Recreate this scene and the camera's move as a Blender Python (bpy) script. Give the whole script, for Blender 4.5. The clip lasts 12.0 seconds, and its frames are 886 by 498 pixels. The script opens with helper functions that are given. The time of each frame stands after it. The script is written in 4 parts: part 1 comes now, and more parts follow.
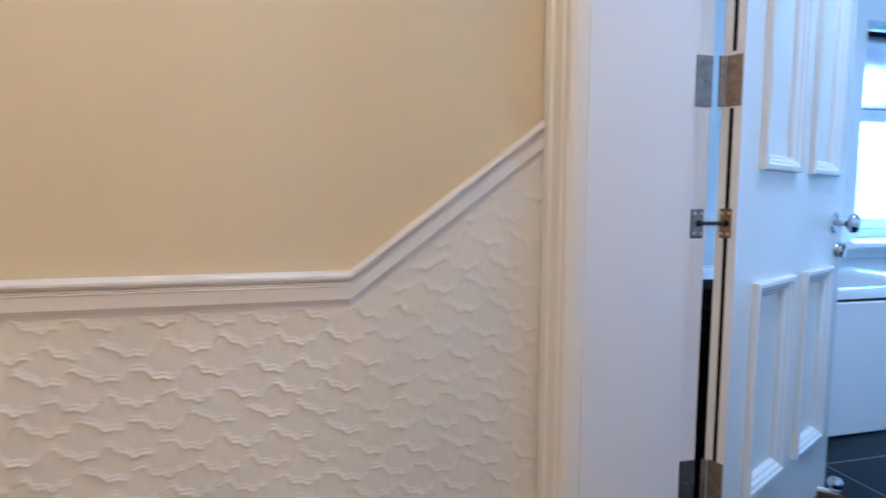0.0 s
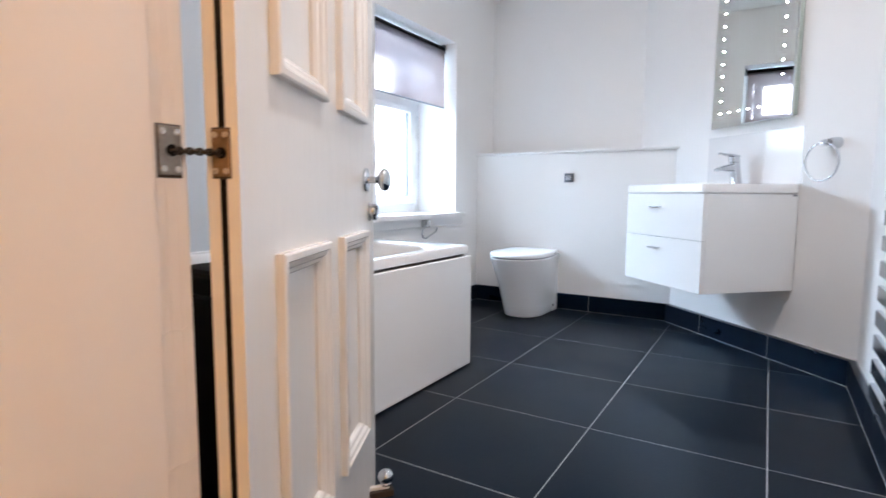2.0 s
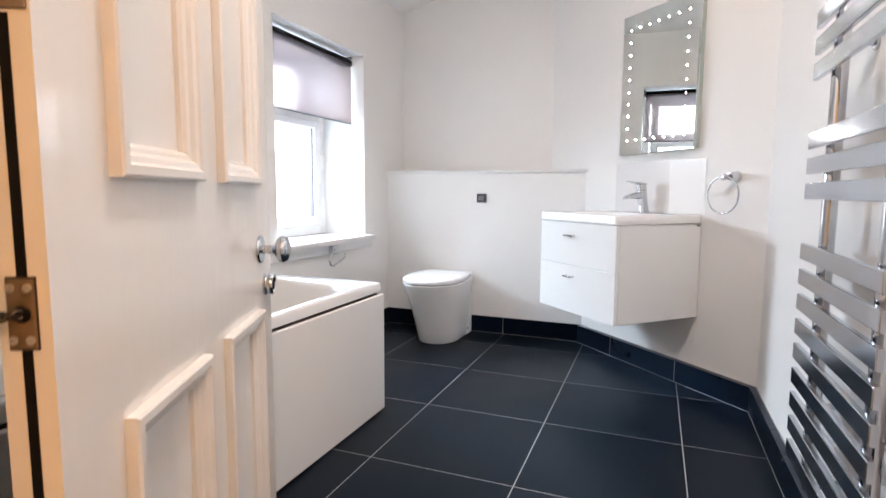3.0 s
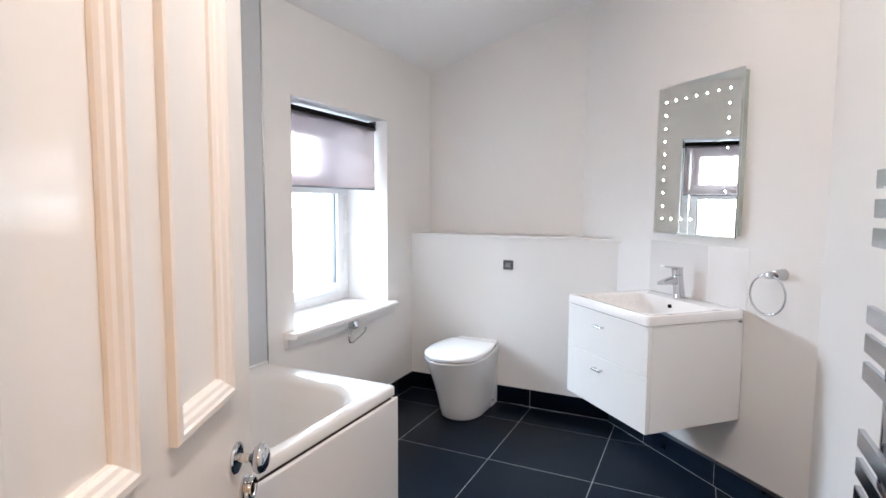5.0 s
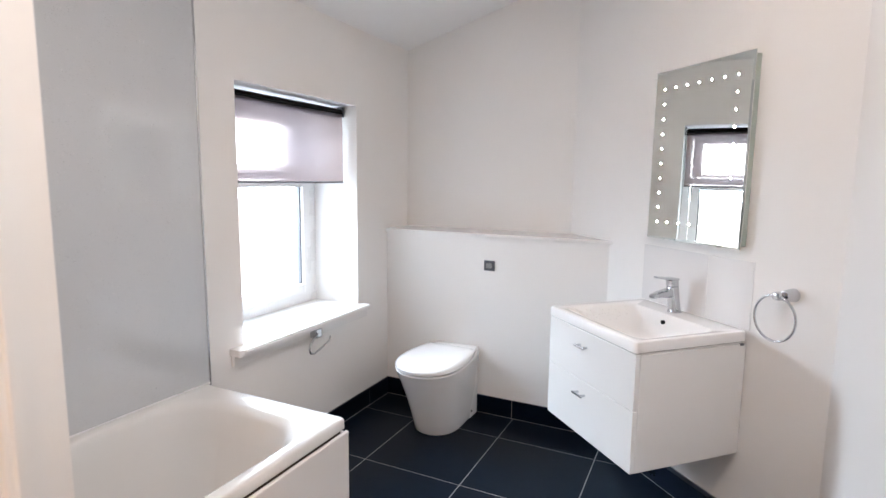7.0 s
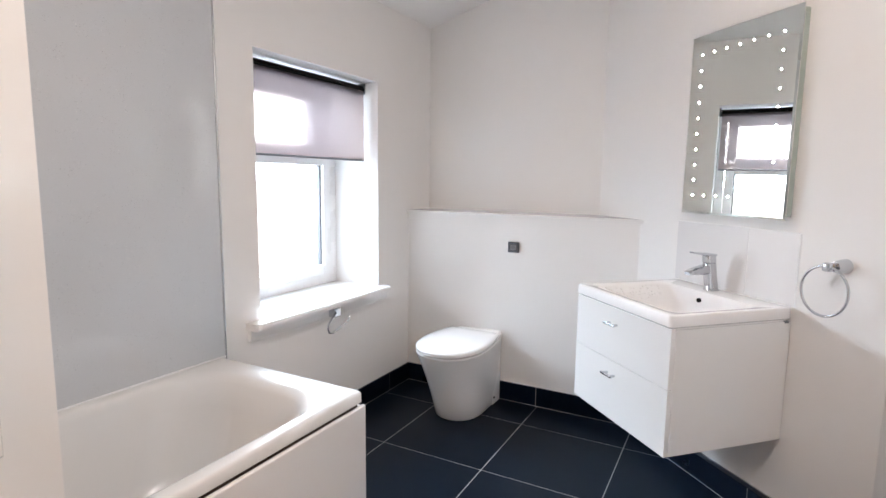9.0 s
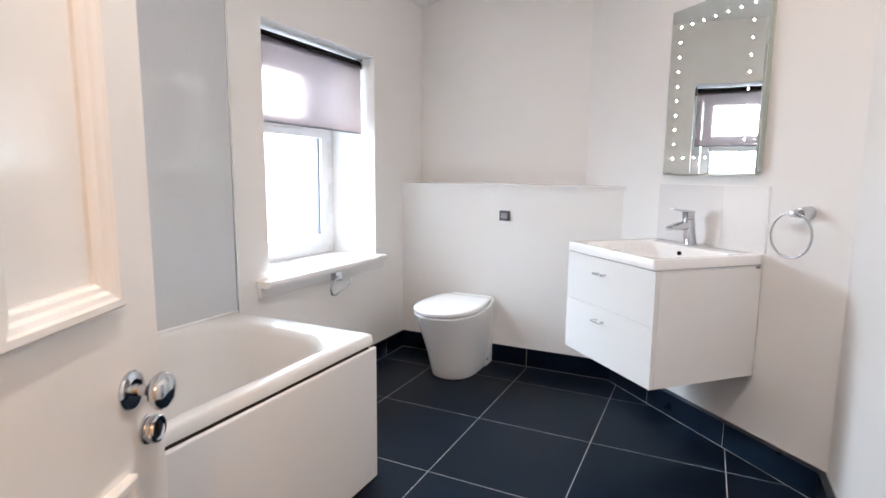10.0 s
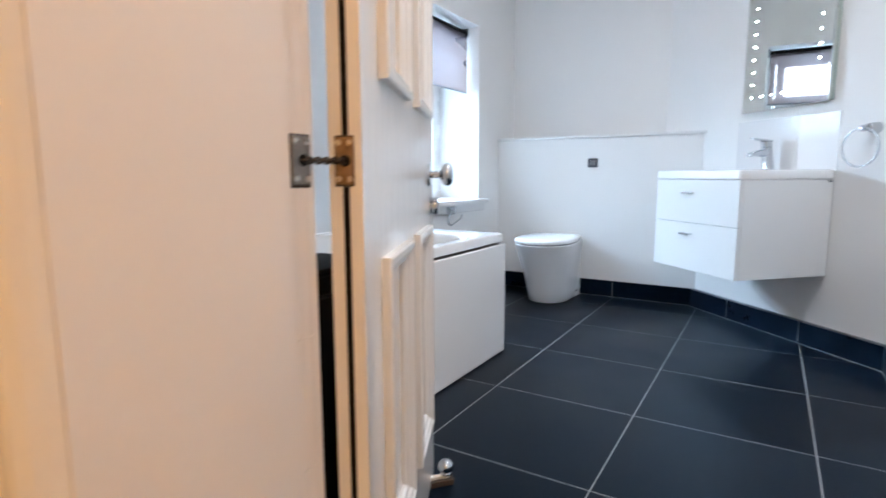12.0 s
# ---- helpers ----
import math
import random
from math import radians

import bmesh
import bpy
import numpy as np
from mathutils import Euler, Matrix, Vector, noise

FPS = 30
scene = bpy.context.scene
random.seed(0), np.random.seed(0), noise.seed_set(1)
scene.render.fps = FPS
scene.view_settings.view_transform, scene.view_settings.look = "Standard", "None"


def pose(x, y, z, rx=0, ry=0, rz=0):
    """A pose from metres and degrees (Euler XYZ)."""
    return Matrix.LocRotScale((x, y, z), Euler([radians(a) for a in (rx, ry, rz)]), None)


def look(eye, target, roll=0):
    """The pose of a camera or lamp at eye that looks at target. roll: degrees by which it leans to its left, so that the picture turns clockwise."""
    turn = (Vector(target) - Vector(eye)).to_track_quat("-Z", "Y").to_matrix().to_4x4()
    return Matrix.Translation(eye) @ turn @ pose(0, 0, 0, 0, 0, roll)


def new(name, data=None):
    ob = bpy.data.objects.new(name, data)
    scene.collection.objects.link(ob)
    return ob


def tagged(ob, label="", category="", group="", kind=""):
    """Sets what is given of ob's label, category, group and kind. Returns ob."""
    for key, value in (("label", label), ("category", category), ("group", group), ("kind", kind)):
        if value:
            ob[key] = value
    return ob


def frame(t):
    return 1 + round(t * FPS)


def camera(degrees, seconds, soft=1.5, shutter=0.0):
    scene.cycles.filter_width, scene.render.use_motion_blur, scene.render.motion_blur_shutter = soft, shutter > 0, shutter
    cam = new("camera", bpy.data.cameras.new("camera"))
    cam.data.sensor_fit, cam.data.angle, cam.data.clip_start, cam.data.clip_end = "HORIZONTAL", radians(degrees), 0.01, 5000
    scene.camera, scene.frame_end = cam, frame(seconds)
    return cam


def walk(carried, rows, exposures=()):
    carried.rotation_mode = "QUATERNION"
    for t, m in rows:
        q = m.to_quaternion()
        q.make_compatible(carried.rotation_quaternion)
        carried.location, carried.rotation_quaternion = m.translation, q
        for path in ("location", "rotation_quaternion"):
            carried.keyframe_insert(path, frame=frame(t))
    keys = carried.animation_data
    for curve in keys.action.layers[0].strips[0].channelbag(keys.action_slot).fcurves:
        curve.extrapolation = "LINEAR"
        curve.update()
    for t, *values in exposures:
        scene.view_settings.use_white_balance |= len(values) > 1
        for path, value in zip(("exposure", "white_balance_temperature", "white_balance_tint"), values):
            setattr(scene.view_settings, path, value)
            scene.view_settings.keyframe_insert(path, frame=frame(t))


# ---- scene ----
cam = camera(79.1, 12.0, shutter=0.35)
PATH = [
    (0, (0.001, -0.005, 0.851), (0.466, 1.931, 0.67), 0.1),
    (0.5, (0.069, 0.134, 0.798), (0.947, 1.919, 0.599), 0.3),
    (1, (0.176, 0.254, 0.739), (1.445, 1.787, 0.539), 0.3),
    (1.5, (0.29, 0.324, 0.728), (1.804, 1.615, 0.528), 0.2),
    (2, (0.403, 0.367, 0.758), (2.105, 1.399, 0.556), 0.3),
    (2.5, (0.488, 0.414, 0.81), (2.296, 1.245, 0.607), 0.33),
    (3, (0.547, 0.458, 0.902), (2.397, 1.188, 0.695), 0.3),
    (3.5, (0.588, 0.478, 1.002), (2.443, 1.195, 0.797), 0.3),
    (5.3, (0.744, 0.436, 1.289), (2.534, 1.311, 1.117), 0.4),
    (5.5, (0.769, 0.43, 1.315), (2.558, 1.307, 1.135), 0.5),
    (6, (0.848, 0.416, 1.344), (2.633, 1.294, 1.138), 0.6),
    (6.5, (0.948, 0.418, 1.362), (2.732, 1.287, 1.112), 0.7),
    (7, (1.045, 0.435, 1.351), (2.831, 1.297, 1.093), 0.6),
    (7.2, (1.095, 0.435, 1.338), (2.879, 1.301, 1.078), 0.6),
    (8.1, (1.165, 0.453, 1.288), (2.933, 1.355, 1.031), 0.65),
    (9, (1.111, 0.464, 1.226), (2.859, 1.402, 0.973), 0.7),
    (9.5, (1.053, 0.457, 1.18), (2.804, 1.387, 0.915), 0.45),
    (10, (0.931, 0.467, 1.092), (2.713, 1.335, 0.823), 0.5),
    (10.5, (0.808, 0.469, 1.014), (2.613, 1.288, 0.745), 0.46),
    (11, (0.635, 0.472, 0.922), (2.449, 1.271, 0.654), 0.42),
    (11.5, (0.467, 0.479, 0.86), (2.269, 1.306, 0.592), 0.35),
    (12, (0.328, 0.489, 0.787), (2.019, 1.522, 0.5185), -0.15),
]
EXPOSURES = [(0, -.25, 3650, 0), (.5, -.16, 4000, 1), (1, -.08, 4550, 6), (1.5, -.03, 5100, 9), (2, -.02, 5750, 11), (2.5, -.02, 6250, 13), (3.5, -.08, 6450, 14), (5.5, -.22, 6300, 14), (6.5, -.23, 6450, 15), (9.5, -.22, 6500, 15), (10.5, -.05, 6500, 14), (11, -.03, 6400, 14), (11.5, -.03, 6100, 11), (12, -.08, 5450, 7)]
walk(cam, [(t, look(eye, target, roll)) for t, eye, target, roll in PATH], EXPOSURES)

# ---- light and exposure ----
world = bpy.data.worlds.new("world")
scene.world = world
world.use_nodes = True
wn = world.node_tree
sky = wn.nodes.new("ShaderNodeTexSky")
sky.sky_type, sky.sun_disc = "NISHITA", False
sky.sun_elevation, sky.sun_rotation = radians(35), radians(20)
wn.links.new(sky.outputs[0], wn.nodes["Background"].inputs[0])
wn.nodes["Background"].inputs[1].default_value = 0.12


def lamp(name, kind, m, power, colour, **more):
    data = bpy.data.lights.new(name, kind)
    data.energy, data.color = power, colour
    ob = new(name, data)
    ob.matrix_world = m
    return ob, data


# daylight from the sky outside the window
_, win = lamp("window_daylight", "AREA", look((4.15, 3.30, 2.00), (4.15, 0.0, 2.00)), 730, (0.70, 0.87, 1.0))
win.shape, win.size, win.size_y = "RECTANGLE", 2.7, 1.6
# warm lamp on the landing ceiling, unseen downlight in the bathroom ceiling
_, hall_l = lamp("landing_light", "POINT", pose(-0.45, -0.45, 2.18), 55, (1.0, 0.59, 0.28))
hall_l.shadow_soft_size = 0.09
# first entry: the downlight; second: fill added for the door and shaded sides
SPOT_AND_FILL = [(2.74, 0.60, 4, (1.0, 0.86, 0.73)), (1.45, 0.70, 19, (1.0, 0.93, 0.86))]
for sx_, sy_, power, tone in SPOT_AND_FILL:
    _, spot = lamp("bathroom_spot_and_fill", "AREA", pose(sx_, sy_, 2.438), power, tone)
    spot.shape, spot.size = "DISK", 0.09


# ---- materials ----
def ramp_mix(nt, fac, a, b):
    mix = nt.nodes.new("ShaderNodeMix")
    mix.data_type = "RGBA"
    nt.links.new(fac, mix.inputs["Factor"])
    mix.inputs["A"].default_value, mix.inputs["B"].default_value = (*a, 1), (*b, 1)
    return mix.outputs["Result"]


def material(name, colour, rough=0.5, metal=0.0, vary=0.08, scale=6.0, grain=120.0, bump=0.05, rough_vary=0.08, coat=0.0, stretch=(1, 1, 1), piece=0.0, spec=0.5):
    """A procedural surface: colour drifting at a large scale, fine grain in relief, gloss that varies."""
    m = bpy.data.materials.new(name)
    m.use_nodes = True
    nt = m.node_tree
    b = nt.nodes["Principled BSDF"]
    co = nt.nodes.new("ShaderNodeTexCoord")
    mp = nt.nodes.new("ShaderNodeMapping")
    mp.inputs["Scale"].default_value = stretch
    nt.links.new(co.outputs["Object"], mp.inputs[0])
    big = nt.nodes.new("ShaderNodeTexNoise")
    big.inputs["Scale"].default_value, big.inputs["Detail"].default_value = scale, 5
    fine = nt.nodes.new("ShaderNodeTexNoise")
    fine.inputs["Scale"].default_value, fine.inputs["Detail"].default_value = grain, 3
    for n in (big, fine):
        nt.links.new(mp.outputs[0], n.inputs["Vector"])
    lo = tuple(max(0, c * (1 - vary)) for c in colour)
    hi = tuple(min(1, c * (1 + vary)) for c in colour)
    col = ramp_mix(nt, big.outputs["Fac"], lo, hi)
    if piece:
        info = nt.nodes.new("ShaderNodeObjectInfo")
        hsv = nt.nodes.new("ShaderNodeHueSaturation")
        mr = nt.nodes.new("ShaderNodeMapRange")
        mr.inputs["To Min"].default_value, mr.inputs["To Max"].default_value = 1 - piece, 1 + piece
        nt.links.new(info.outputs["Random"], mr.inputs["Value"])
        nt.links.new(mr.outputs[0], hsv.inputs["Value"])
        nt.links.new(col, hsv.inputs["Color"])
        col = hsv.outputs[0]
    nt.links.new(col, b.inputs["Base Color"])
    rr = nt.nodes.new("ShaderNodeMapRange")
    rr.inputs["To Min"].default_value, rr.inputs["To Max"].default_value = max(0.0, rough - rough_vary), min(1.0, rough + rough_vary)
    nt.links.new(big.outputs["Fac"], rr.inputs["Value"])
    nt.links.new(rr.outputs[0], b.inputs["Roughness"])
    b.inputs["Metallic"].default_value = metal
    b.inputs["Coat Weight"].default_value = coat
    b.inputs["Coat Roughness"].default_value = 0.06
    b.inputs["Specular IOR Level"].default_value = spec
    if bump:
        bp = nt.nodes.new("ShaderNodeBump")
        bp.inputs["Strength"].default_value, bp.inputs["Distance"].default_value = bump, 0.002
        nt.links.new(fine.outputs["Fac"], bp.inputs["Height"])
        nt.links.new(bp.outputs[0], b.inputs["Normal"])
    return m


WALL = material("white_wall_paint", (0.86, 0.845, 0.83), 0.62, vary=0.02, scale=2.2, grain=260, bump=0.10)
CEIL = material("white_ceiling_paint", (0.88, 0.87, 0.865), 0.8, vary=0.02, scale=2.0, grain=200, bump=0.10)
CREAM = material("cream_wall_paint", (0.68, 0.575, 0.37), 0.6, vary=0.04, scale=2.5, grain=240, bump=0.18)
RELIEF = material("white_relief_wallpaper", (0.78, 0.74, 0.68), 0.42, vary=0.03, scale=5, grain=300, bump=0.12)
GLOSS = material("white_gloss_paint", (0.82, 0.79, 0.755), 0.13, vary=0.025, scale=3, grain=34, bump=0.30, rough_vary=0.07, stretch=(1, 1, 0.25))
JAMB = material("worn_white_gloss_paint", (0.79, 0.75, 0.72), 0.32, vary=0.02, scale=7, grain=60, bump=0.15, rough_vary=0.03, stretch=(1, 1, 0.3))
SLATE = material("dark_slate_tile", (0.0027, 0.0056, 0.0112), 0.34, vary=0.3, scale=2.6, grain=150, bump=0.14, rough_vary=0.11, piece=0.18, spec=0.15)
# sheen tinted blue to stand for sky light reflected by the floor
SLATE.node_tree.nodes["Principled BSDF"].inputs["Specular Tint"].default_value = (0.20, 0.52, 1.0, 1)
SKIRT = material("black_slate_skirting", (0.0029, 0.0046, 0.0092), 0.30, vary=0.4, scale=9, grain=150, bump=0.14, rough_vary=0.08, piece=0.2, spec=0.34)
# same blue tint on the skirting, reflected sky put into its colour
SKIRT.node_tree.nodes["Principled BSDF"].inputs["Specular Tint"].default_value = (0.20, 0.52, 1.0, 1)
GROUT = material("grey_grout", (0.42, 0.415, 0.41), 0.85, vary=0.12, scale=30, grain=400, bump=0.3)
CERAMIC = material("white_glazed_ceramic", (0.88, 0.87, 0.865), 0.10, vary=0.01, scale=2, grain=8, bump=0.01, rough_vary=0.03)
GLAZE = material("wet_white_glaze", (0.88, 0.87, 0.865), 0.035, vary=0.01, scale=2, grain=55, bump=0.02, rough_vary=0.015)
ACRYLIC = material("white_acrylic", (0.80, 0.79, 0.775), 0.13, vary=0.012, scale=2, grain=10, bump=0.012, rough_vary=0.03)
LACQUER = material("white_lacquered_board", (0.88, 0.87, 0.86), 0.16, vary=0.012, scale=3, grain=25, bump=0.02, rough_vary=0.04)
UPVC = material("white_window_plastic", (0.82, 0.82, 0.82), 0.28, vary=0.015, scale=6, grain=90, bump=0.03)
CHROME = material("polished_chrome", (0.60, 0.62, 0.65), 0.07, metal=1.0, vary=0.02, scale=8, grain=60, bump=0.005, rough_vary=0.03)
STEEL = material("tarnished_nickel", (0.30, 0.26, 0.22), 0.40, metal=1.0, vary=0.55, scale=70, grain=160, bump=0.25, rough_vary=0.14)
NICKEL = material("worn_screw_metal", (0.62, 0.57, 0.50), 0.28, metal=1.0, vary=0.3, scale=90, grain=200, bump=0.15)
DARK_STEEL = material("dark_oiled_steel", (0.06, 0.05, 0.042), 0.36, metal=1.0, vary=0.3, scale=60, grain=200, bump=0.2)
DARK_CHROME = material("dark_chrome", (0.22, 0.24, 0.28), 0.22, metal=1.0, vary=0.1, scale=20, grain=120, bump=0.03)
MIRROR_EDGE = material("pale_green_glass_edge", (0.46, 0.53, 0.49), 0.18, vary=0.08, scale=20, grain=120, bump=0.03)
SATIN = material("satin_chrome", (0.50, 0.53, 0.58), 0.16, metal=1.0, vary=0.03, scale=8, grain=90, bump=0.01, rough_vary=0.04)
BRASS = material("dull_brass", (0.29, 0.20, 0.13), 0.42, metal=1.0, vary=0.55, scale=70, grain=160, bump=0.25, rough_vary=0.12)
BLACK = material("black_rubber", (0.008, 0.007, 0.007), 0.7, vary=0.25, scale=30, grain=300, bump=0.2, spec=0.12)
GASKET_AND_SHADE = material("grey_gasket_and_gap_shade", (0.16, 0.17, 0.19), 0.5, vary=0.1, scale=20, grain=200, bump=0.05)
# dark brown of the plate rims, also shade painted into the bath rim gap
RIM_AND_SHADE = material("dark_brown_rim_and_gap_shade", (0.05, 0.034, 0.025), 0.6, vary=0.2, scale=20, grain=160, bump=0.2)
CARPET = material("beige_carpet", (0.36, 0.29, 0.21), 0.95, vary=0.2, scale=30, grain=600, bump=0.8)
PLAIN_TILE = material("white_splashback_tile", (0.78, 0.77, 0.77), 0.09, vary=0.015, scale=3, grain=14, bump=0.10, rough_vary=0.03, spec=0.45)
WOOD = material("worn_wooden_wedge", (0.055, 0.034, 0.022), 0.6, vary=0.3, scale=30, grain=180, bump=0.3)


def wet_panel_material():
    m = material("speckled_grey_wall_panel", (0.60, 0.62, 0.645), 0.115, vary=0.03, scale=5, grain=160, bump=0.02, rough_vary=0.02, spec=1.0)
    nt = m.node_tree
    b = nt.nodes["Principled BSDF"]
    old = b.inputs["Base Color"].links[0].from_socket
    vor = nt.nodes.new("ShaderNodeTexVoronoi")
    vor.inputs["Scale"].default_value = 200
    co = nt.nodes.new("ShaderNodeTexCoord")
    warp = nt.nodes.new("ShaderNodeTexNoise")
    warp.inputs["Scale"].default_value = 22
    nt.links.new(co.outputs["Object"], warp.inputs["Vector"])
    nt.links.new(co.outputs["Object"], vor.inputs["Vector"])
    lt = nt.nodes.new("ShaderNodeMath")
    lt.operation = "LESS_THAN"
    size = nt.nodes.new("ShaderNodeMapRange")
    size.inputs["From Min"].default_value, size.inputs["From Max"].default_value = 0.30, 0.75
    size.inputs["To Min"].default_value, size.inputs["To Max"].default_value = 0.05, 0.30
    nt.links.new(warp.outputs["Fac"], size.inputs["Value"])
    nt.links.new(size.outputs[0], lt.inputs[1])
    nt.links.new(vor.outputs["Distance"], lt.inputs[0])
    tone = nt.nodes.new("ShaderNodeSeparateColor")
    nt.links.new(vor.outputs["Color"], tone.inputs[0])
    fleck = nt.nodes.new("ShaderNodeMix")
    fleck.data_type = "RGBA"
    fleck.inputs["A"].default_value, fleck.inputs["B"].default_value = (0.20, 0.21, 0.24, 1), (0.86, 0.86, 0.85, 1)
    nt.links.new(tone.outputs[0], fleck.inputs["Factor"])
    half = nt.nodes.new("ShaderNodeMath")
    half.operation, half.inputs[1].default_value = "MULTIPLY", 0.55
    nt.links.new(lt.outputs[0], half.inputs[0])
    mix = nt.nodes.new("ShaderNodeMix")
    mix.data_type = "RGBA"
    nt.links.new(half.outputs[0], mix.inputs["Factor"])
    nt.links.new(old, mix.inputs["A"])
    nt.links.new(fleck.outputs["Result"], mix.inputs["B"])
    nt.links.new(mix.outputs["Result"], b.inputs["Base Color"])
    return m


WET = wet_panel_material()


def glass_material():
    m = bpy.data.materials.new("clear_window_glass")
    m.use_nodes = True
    b = m.node_tree.nodes["Principled BSDF"]
    b.inputs["Base Color"].default_value = (0.97, 0.985, 0.98, 1)
    b.inputs["Transmission Weight"].default_value, b.inputs["Roughness"].default_value, b.inputs["IOR"].default_value = 1.0, 0.0, 1.45
    return m


def mirror_material():
    m = bpy.data.materials.new("silvered_mirror")
    m.use_nodes = True
    b = m.node_tree.nodes["Principled BSDF"]
    b.inputs["Base Color"].default_value = (0.85, 0.885, 0.86, 1)
    b.inputs["Metallic"].default_value, b.inputs["Roughness"].default_value = 1.0, 0.015
    return m


def blind_material():
    m = bpy.data.materials.new("sheer_grey_blind_fabric")
    m.use_nodes = True
    nt = m.node_tree
    for n in list(nt.nodes):
        nt.nodes.remove(n)
    out = nt.nodes.new("ShaderNodeOutputMaterial")
    co = nt.nodes.new("ShaderNodeTexCoord")
    wv = nt.nodes.new("ShaderNodeTexNoise")
    wv.inputs["Scale"].default_value, wv.inputs["Detail"].default_value = 260, 2
    nt.links.new(co.outputs["Object"], wv.inputs["Vector"])
    col = ramp_mix(nt, wv.outputs["Fac"], (0.090, 0.076, 0.084), (0.132, 0.112, 0.118))
    dif, tra, clear, spread = (nt.nodes.new("ShaderNodeBsdf" + k) for k in ("Diffuse", "Translucent", "Refraction", "Refraction"))
    nt.links.new(col, dif.inputs[0])
    nt.links.new(col, tra.inputs[0])
    # warm tints stand for pinkish outdoor light coming through the fabric
    clear.inputs["Color"].default_value, spread.inputs["Color"].default_value = (0.95, 0.87, 0.86, 1), (1.0, 0.75, 0.68, 1)
    clear.inputs["Roughness"].default_value, clear.inputs["IOR"].default_value = 0.26, 1.12
    spread.inputs["Roughness"].default_value, spread.inputs["IOR"].default_value = 0.52, 1.14
    m1, m2, m3 = (nt.nodes.new("ShaderNodeMixShader") for _ in range(3))
    m1.inputs[0].default_value, m2.inputs[0].default_value, m3.inputs[0].default_value = 0.60, 0.46, 0.60
    nt.links.new(dif.outputs[0], m1.inputs[1])
    nt.links.new(tra.outputs[0], m1.inputs[2])
    nt.links.new(clear.outputs[0], m3.inputs[1])
    nt.links.new(spread.outputs[0], m3.inputs[2])
    nt.links.new(m1.outputs[0], m2.inputs[1])
    nt.links.new(m3.outputs[0], m2.inputs[2])
    nt.links.new(m2.outputs[0], out.inputs[0])
    return m


def glow_material(name, colour, strength):
    m = bpy.data.materials.new(name)
    m.use_nodes = True
    b = m.node_tree.nodes["Principled BSDF"]
    b.inputs["Base Color"].default_value = (0.8, 0.8, 0.8, 1)
    b.inputs["Emission Color"].default_value, b.inputs["Emission Strength"].default_value = (*colour, 1), strength
    return m


GLASS, MIRROR, BLIND = glass_material(), mirror_material(), blind_material()
LED = glow_material("white_led", (1.0, 0.97, 0.92), 420)
SKYGLOW = glow_material("bright_overcast_sky", (1.0, 0.95, 0.92), 3.5)


# ---- mesh helpers ----
def obj(name, bm, mat, parent=None, label="", smooth=False, m=None):
    bmesh.ops.recalc_face_normals(bm, faces=bm.faces)
    me = bpy.data.meshes.new(name)
    bm.to_mesh(me)
    bm.free()
    me.materials.append(mat)
    if smooth:
        for p in me.polygons:
            p.use_smooth = True
        me.set_sharp_from_angle(angle=radians(38))
    ob = new(name, me)
    if parent is not None:
        ob.parent = parent
    if m is not None:
        ob.matrix_basis = m
    if label:
        ob["label"] = label
    return ob


def part(name, bm, mat, parent, label="", smooth=False, m=None):
    return obj(name, bm, mat, parent, label, smooth, m)


def thing(name, label, category, m=None, group="", kind=""):
    e = new(name)
    e.empty_display_size = 0.05
    if m is not None:
        e.matrix_basis = m
    return tagged(e, label, category, group, kind)


def box(bm, x0, y0, z0, x1, y1, z1, r=0.0, seg=2):
    vs = bmesh.ops.create_cube(bm, size=1.0)["verts"]
    for v in vs:
        v.co = Vector(((x0 + x1) / 2 + v.co.x * (x1 - x0), (y0 + y1) / 2 + v.co.y * (y1 - y0), (z0 + z1) / 2 + v.co.z * (z1 - z0)))
    if r > 0:
        es = list({e for v in vs for e in v.link_edges})
        bmesh.ops.bevel(bm, geom=es, offset=r, segments=seg, affect="EDGES", profile=0.5)
    return bm


def boxed(*a, **k):
    return box(bmesh.new(), *a, **k)


def prism(bm, outline, z0, z1):
    lo = [bm.verts.new((x, y, z0)) for x, y in outline]
    hi = [bm.verts.new((x, y, z1)) for x, y in outline]
    n = len(outline)
    bm.faces.new(lo[::-1])
    bm.faces.new(hi)
    for i in range(n):
        bm.faces.new((lo[i], lo[(i + 1) % n], hi[(i + 1) % n], hi[i]))
    return bm


def loft(bm, loops, cap0=True, cap1=True):
    rings = [[bm.verts.new(p) for p in lp] for lp in loops]
    n = len(rings[0])
    for a, b in zip(rings, rings[1:]):
        for i in range(n):
            bm.faces.new((a[i], a[(i + 1) % n], b[(i + 1) % n], b[i]))
    if cap0:
        bm.faces.new(rings[0][::-1])
    if cap1:
        bm.faces.new(rings[-1])
    return bm


def rrect(x0, x1, y0, y1, r, z, n=8):
    """A rectangle with rounded corners at the height z; r is one radius or four."""
    rs = r if isinstance(r, tuple) else (r, r, r, r)
    out = []
    for (cx, cy, a0), q in zip(((x1, y1, 0), (x0, y1, 90), (x0, y0, 180), (x1, y0, 270)), rs):
        sx, sy = (-1 if cx == x1 else 1), (-1 if cy == y1 else 1)
        for i in range(n + 1):
            a = radians(a0 + 90 * i / n)
            out.append((cx + sx * q + q * math.cos(a), cy + sy * q + q * math.sin(a), z))
    return out


